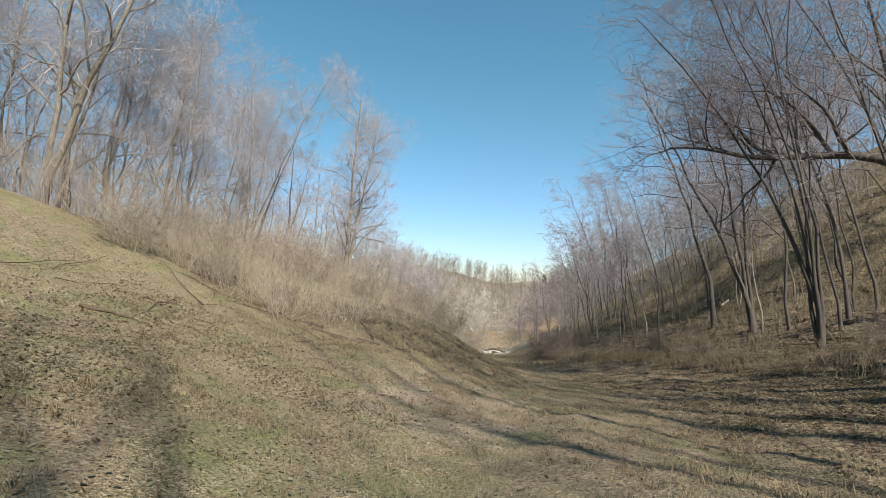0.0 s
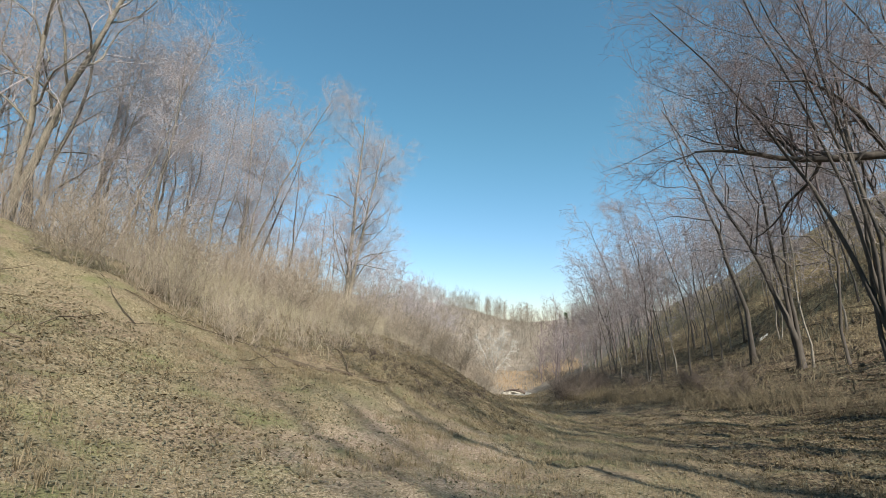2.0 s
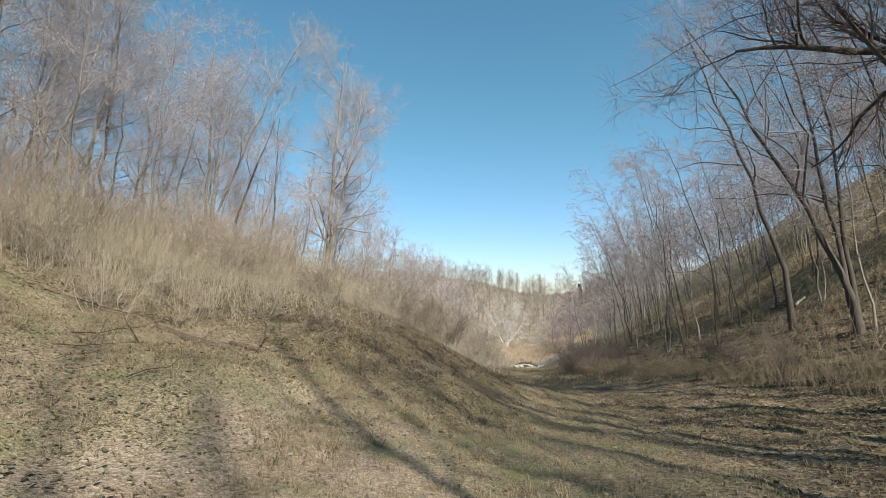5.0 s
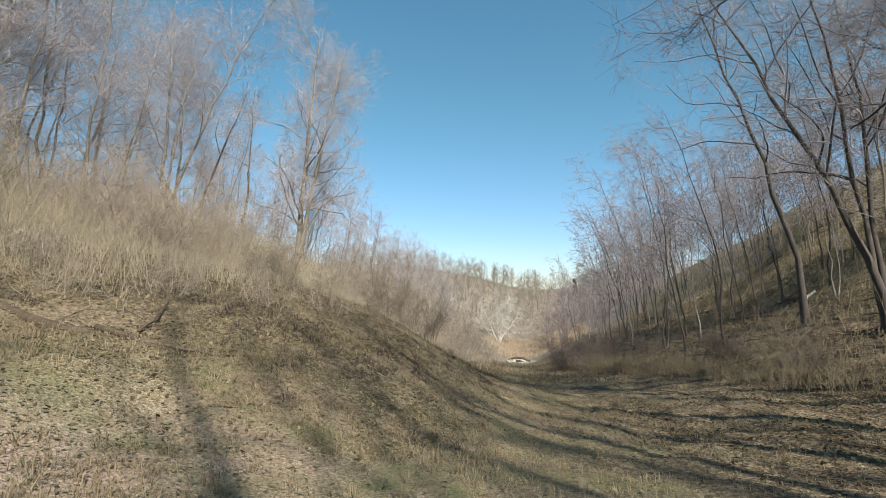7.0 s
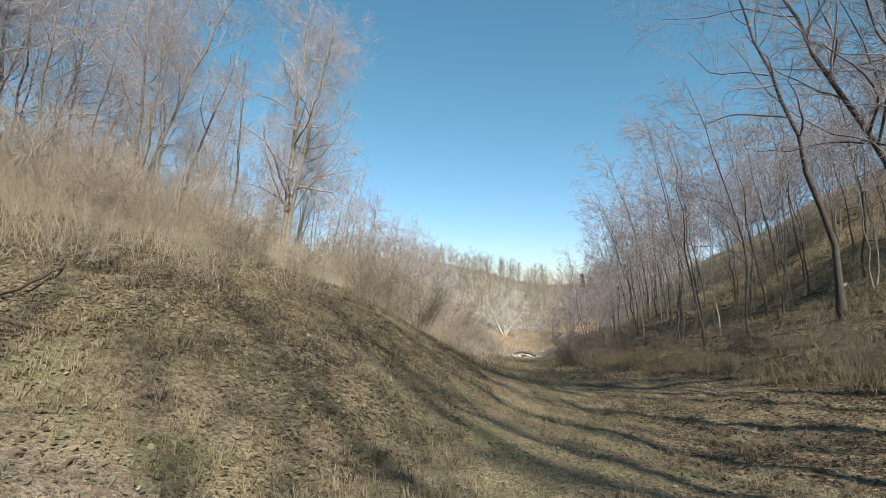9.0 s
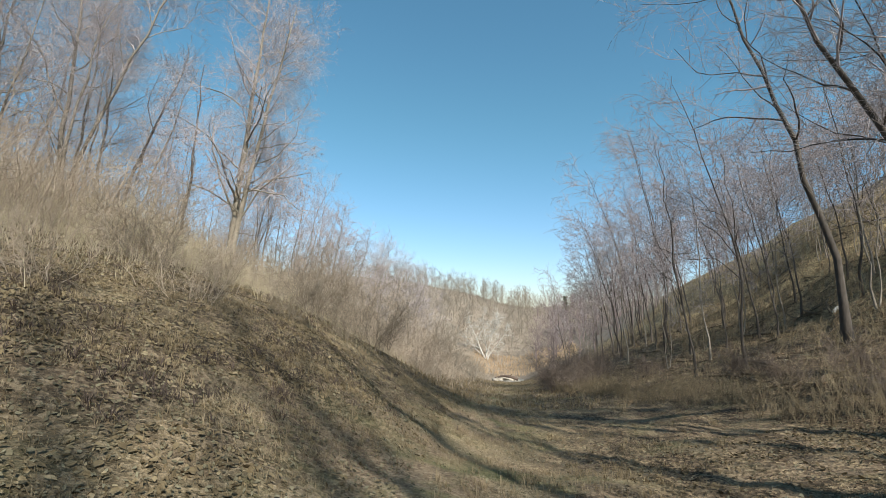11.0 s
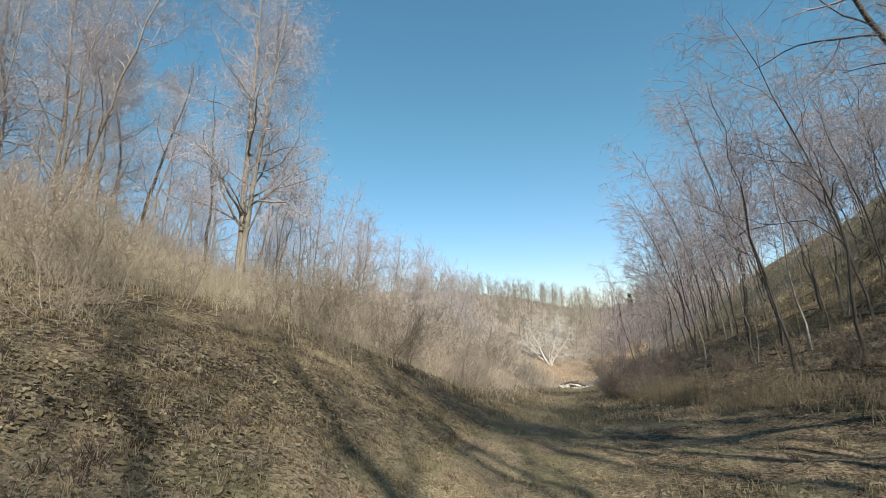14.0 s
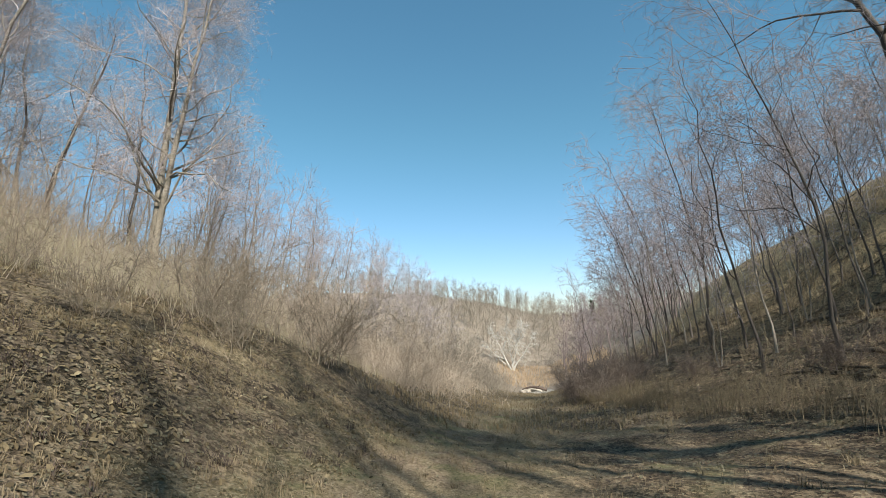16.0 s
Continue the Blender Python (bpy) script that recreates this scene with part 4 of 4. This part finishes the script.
sticks("fallen_branches", 750, 71, lambda r: (r.uniform(9, 32), r.uniform(12, 62)), "dark fallen branches strewn over the wooded slope")
sticks("fallen_twigs", 40, 72, lambda r: (r.uniform(-10, -2.5), r.uniform(7, 24)), "thin fallen twigs on the leafy bank", 0.006)


# ---- leaf litter and short grass ----
def scatter(n, seed, x0, x1, y0, y1, keep):
    r = np.random.RandomState(seed)
    x, y = r.uniform(x0, x1, n), y0 + (y1 - y0) * r.uniform(0, 1, n) ** 1.35
    rim = np.minimum(np.minimum(x - x0, x1 - x), np.minimum(y - y0 + 0.4, y1 - y))
    ok = keep(x, y, r) & (r.rand(n) < np.clip(rim / 2.4, 0, 1))
    return r, x[ok], y[ok]


def leaves(name, n, seed, box, keep, size, label, mat=None):
    r, x, y = scatter(n, seed, *box, keep)
    n = len(x)
    z = ground(x, y)
    a, s = r.uniform(0, 6.28, n), size[0] + (size[1] - size[0]) * r.uniform(0, 1, n) ** 1.6
    e = 0.05
    nx, ny = -(ground(x + e, y) - ground(x - e, y)) / (2 * e), -(ground(x, y + e) - ground(x, y - e)) / (2 * e)
    nrm = unit(np.stack([nx, ny, np.ones(n)], 1) + r.normal(0, 0.4, (n, 3)))
    u = unit(np.cross(nrm, np.stack([np.cos(a), np.sin(a), np.zeros(n)], 1)))
    v = np.cross(nrm, u)
    c = np.stack([x, y, z + 0.004 + 0.02 * r.rand(n)], 1)
    w = r.uniform(0.2, 0.42, (n, 1)) * s[:, None]
    curl = r.uniform(0.0, 0.17, (n, 1)) * s[:, None]
    lobe = r.uniform(0.45, 1.15, (n, 4)) * w
    rim = r.uniform(-0.15, 0.6, (n, 4)) * curl
    s = s[:, None]
    tip, tail = c + u * s * 0.5 + nrm * r.uniform(0, 0.2, (n, 1)) * s, c - u * s * 0.5
    a1, a2 = c - u * s * 0.16 + v * lobe[:, :1] + nrm * (curl + rim[:, :1]), c + u * s * 0.22 + v * lobe[:, 1:2] + nrm * (curl + rim[:, 1:2])
    b1, b2 = c - u * s * 0.16 - v * lobe[:, 2:3] + nrm * (curl + rim[:, 2:3]), c + u * s * 0.22 - v * lobe[:, 3:] + nrm * (curl + rim[:, 3:])
    verts = np.stack([tail, a1, a2, tip, b2, b1], 1).reshape(-1, 3)
    k = np.arange(n)[:, None] * 6
    faces = np.concatenate([k + np.array([0, 3, 2, 1]), k + np.array([0, 5, 4, 3])])
    return tagged(new(name, mesh_of(name, verts, faces, mat or M_LEAF, False)), label, "leaves", kind="stuff")


def blades(name, n, seed, box, keep, height, mat, label, width=0.004):
    r, x, y = scatter(n, seed, *box, keep)
    n = len(x)
    z = ground(x, y)
    h, a, b = r.uniform(height[0], height[1], n), r.uniform(0, 6.28, n), r.uniform(0.1, 1.1, n)
    base = np.stack([x, y, z - 0.01], 1)
    d = np.stack([np.cos(a), np.sin(a), np.zeros(n)], 1)
    side = np.stack([-np.sin(a), np.cos(a), np.zeros(n)], 1) * (width * r.uniform(0.6, 1.5, (n, 1)))
    up = np.array([0, 0, 1.0])
    mid = base + up * (h * 0.6)[:, None] + d * (h * b * 0.25)[:, None]
    tip = base + up * (h * (1 - 0.35 * b))[:, None] + d * (h * b * 0.8)[:, None]
    verts = np.stack([base - side, base + side, mid + side * 0.7, mid - side * 0.7, tip], 1).reshape(-1, 3)
    k = np.arange(n)[:, None] * 5
    faces = (k + np.array([0, 1, 2, 3])).tolist() + (k + np.array([3, 2, 4])).tolist()
    return tagged(new(name, mesh_of(name, verts, faces, mat, False)), label, "grass", kind="stuff")


def leafy(x, y, r):
    onbank = x < np.interp(y, [0, 10, 16, 30], [-1.5, -1, 1.5, 0])
    return r.rand(len(x)) < np.where(onbank, 0.45 + 0.55 * (wave(x, y, 0.9, 31) > -0.1), 0.22 + 0.25 * (wave(x, y, 1.1, 32) > 0.2) + 0.5 * (x > 7))


def grassy(x, y, r):
    return r.rand(len(x)) < 0.25 + 0.75 * (wave(x, y, 0.8, 33) > -0.2)


def tufts(name, n, each, seed, box, keep, height, mat, label, width=0.003):
    """Clumps of long bent blades."""
    r, cx, cy = scatter(n, seed, *box, keep)
    grow_ = np.repeat(r.uniform(0.6, 1.25, len(cx)), each)
    x, y = np.repeat(cx, each), np.repeat(cy, each)
    m = len(x)
    a, d0 = r.uniform(0, 6.28, m), np.abs(r.normal(0, 0.05, m))
    x, y = x + np.cos(a) * d0, y + np.sin(a) * d0
    h, b = r.uniform(height[0], height[1], m) * grow_, r.uniform(0.5, 1.5, m)
    base = np.stack([x, y, ground(x, y) - 0.01], 1)
    a = a + r.normal(0, 0.7, m)
    d = np.stack([np.cos(a), np.sin(a), np.zeros(m)], 1)
    side = np.stack([-np.sin(a), np.cos(a), np.zeros(m)], 1) * (width * r.uniform(0.6, 1.5, (m, 1)))
    up = np.array([0, 0, 1.0])
    mid = base + up * (h * 0.55)[:, None] + d * (h * b * 0.3)[:, None]
    tip = base + up * np.maximum(h * (0.75 - 0.55 * b), 0.02)[:, None] + d * (h * b * 0.75)[:, None]
    verts = np.stack([base - side, base + side, mid + side * 0.8, mid - side * 0.8, tip], 1).reshape(-1, 3)
    k = np.arange(m)[:, None] * 5
    faces = (k + np.array([0, 1, 2, 3])).tolist() + (k + np.array([3, 2, 4])).tolist()
    return tagged(new(name, mesh_of(name, verts, faces, mat, False)), label, "grass", kind="stuff")


leaves("leaf_litter", 185000, 51, (-13, 11, -0.5, 30), leafy, (0.026, 0.058), "tan and brown dead leaves strewn over the ground")
blades("short_grass", 64000, 52, (-9, 9, -0.5, 32), grassy, (0.02, 0.07), M_BLADE, "short faded grass on the trail and bank", 0.0035)
tufts("grass_tufts", 5200, 16, 53, (-10, 8, -0.5, 32), lambda x, y, r: (wave(x, y, 1.6, 34) > 0.0) & (r.rand(len(x)) < 0.75), (0.08, 0.24), M_BLADE, "matted tufts of dry bent grass")
leaves("slope_leaves", 26000, 54, (9, 32, 12, 58), lambda x, y, r: wave(x, y, 0.7, 35) > -0.4, (0.07, 0.15), "brown dead leaves on the wooded slope")
blades("far_grass", 16000, 55, (-4, 8, 30, 118), lambda x, y, r: r.rand(len(x)) < 0.8, (0.08, 0.3), M_BLADE, "rough faded grass down the valley floor", 0.016)
blades("slope_grass", 34000, 56, (13, 36, 13, 60), lambda x, y, r: (wave(x, y, 0.6, 36) > -0.3) & (r.rand(len(x)) < np.clip((x - 11) / 8, 0.2, 1)), (0.12, 0.4), M_BLADE, "dry brown grass on the upper slope", 0.012)
# dark tufts added to deepen the bank where leaves clump and shade falls
tufts("withered_weeds", 1500, 18, 57, (-7, 1.5, 13.5, 27), lambda x, y, r: (wave(x, y, 1.3, 37) > -0.1) & (r.rand(len(x)) < 0.7), (0.07, 0.22), M_DARK_STEMS, "dark tufts added for the leaf clumps and shade of the bank")
blades("fine_grass", 60000, 58, (-6, 6, 3, 24), lambda x, y, r: (wave(x, y, 1.5, 38) > -0.1) & (r.rand(len(x)) < 0.9), (0.04, 0.12), M_BLADE, "thin dry grass on the bank and trail", 0.0025)
leaves("bank_leaves", 76000, 59, (-9, 2.5, 12.5, 28), lambda x, y, r: (x < np.interp(y, [9, 16, 28], [-0.5, 1.5, 0.8])) & (r.rand(len(x)) < 0.25 + 0.6 * (wave(x, y, 1.4, 39) > 0)), (0.025, 0.08), "curled brown leaves lying thick on the bank", M_OAK)
tufts("bank_tufts", 7500, 12, 60, (-8, 3, 9, 27), lambda x, y, r: (wave(x, y, 1.9, 40) > -0.1) & (r.rand(len(x)) < 0.8), (0.06, 0.18), M_BLADE, "bent dry grass tufts among the leaves of the bank", 0.0026)
# extra dark leaves, standing in for part of the shade on the trail edge
leaves("trail_leaves", 52000, 61, (2.2, 10.5, 0, 22), lambda x, y, r: r.rand(len(x)) < np.clip(0.15 + 0.2 * (x - 3), 0.1, 0.9) * (0.3 + 0.7 * (wave(x, y, 1.0, 41) > -0.2)), (0.04, 0.08), "dark brown leaves fallen along the edge of the trail", M_OAK)
# dark leaf patches that also give the lower bank its mottled shade
leaves("shade_leaves", 26000, 62, (-10, -0.5, 0, 13), lambda x, y, r: r.rand(len(x)) < 0.15 + 0.75 * (wave(x, y, 0.9, 42) > 0.15), (0.035, 0.075), "brown leaves lying in patches on the lower bank", M_OAK)
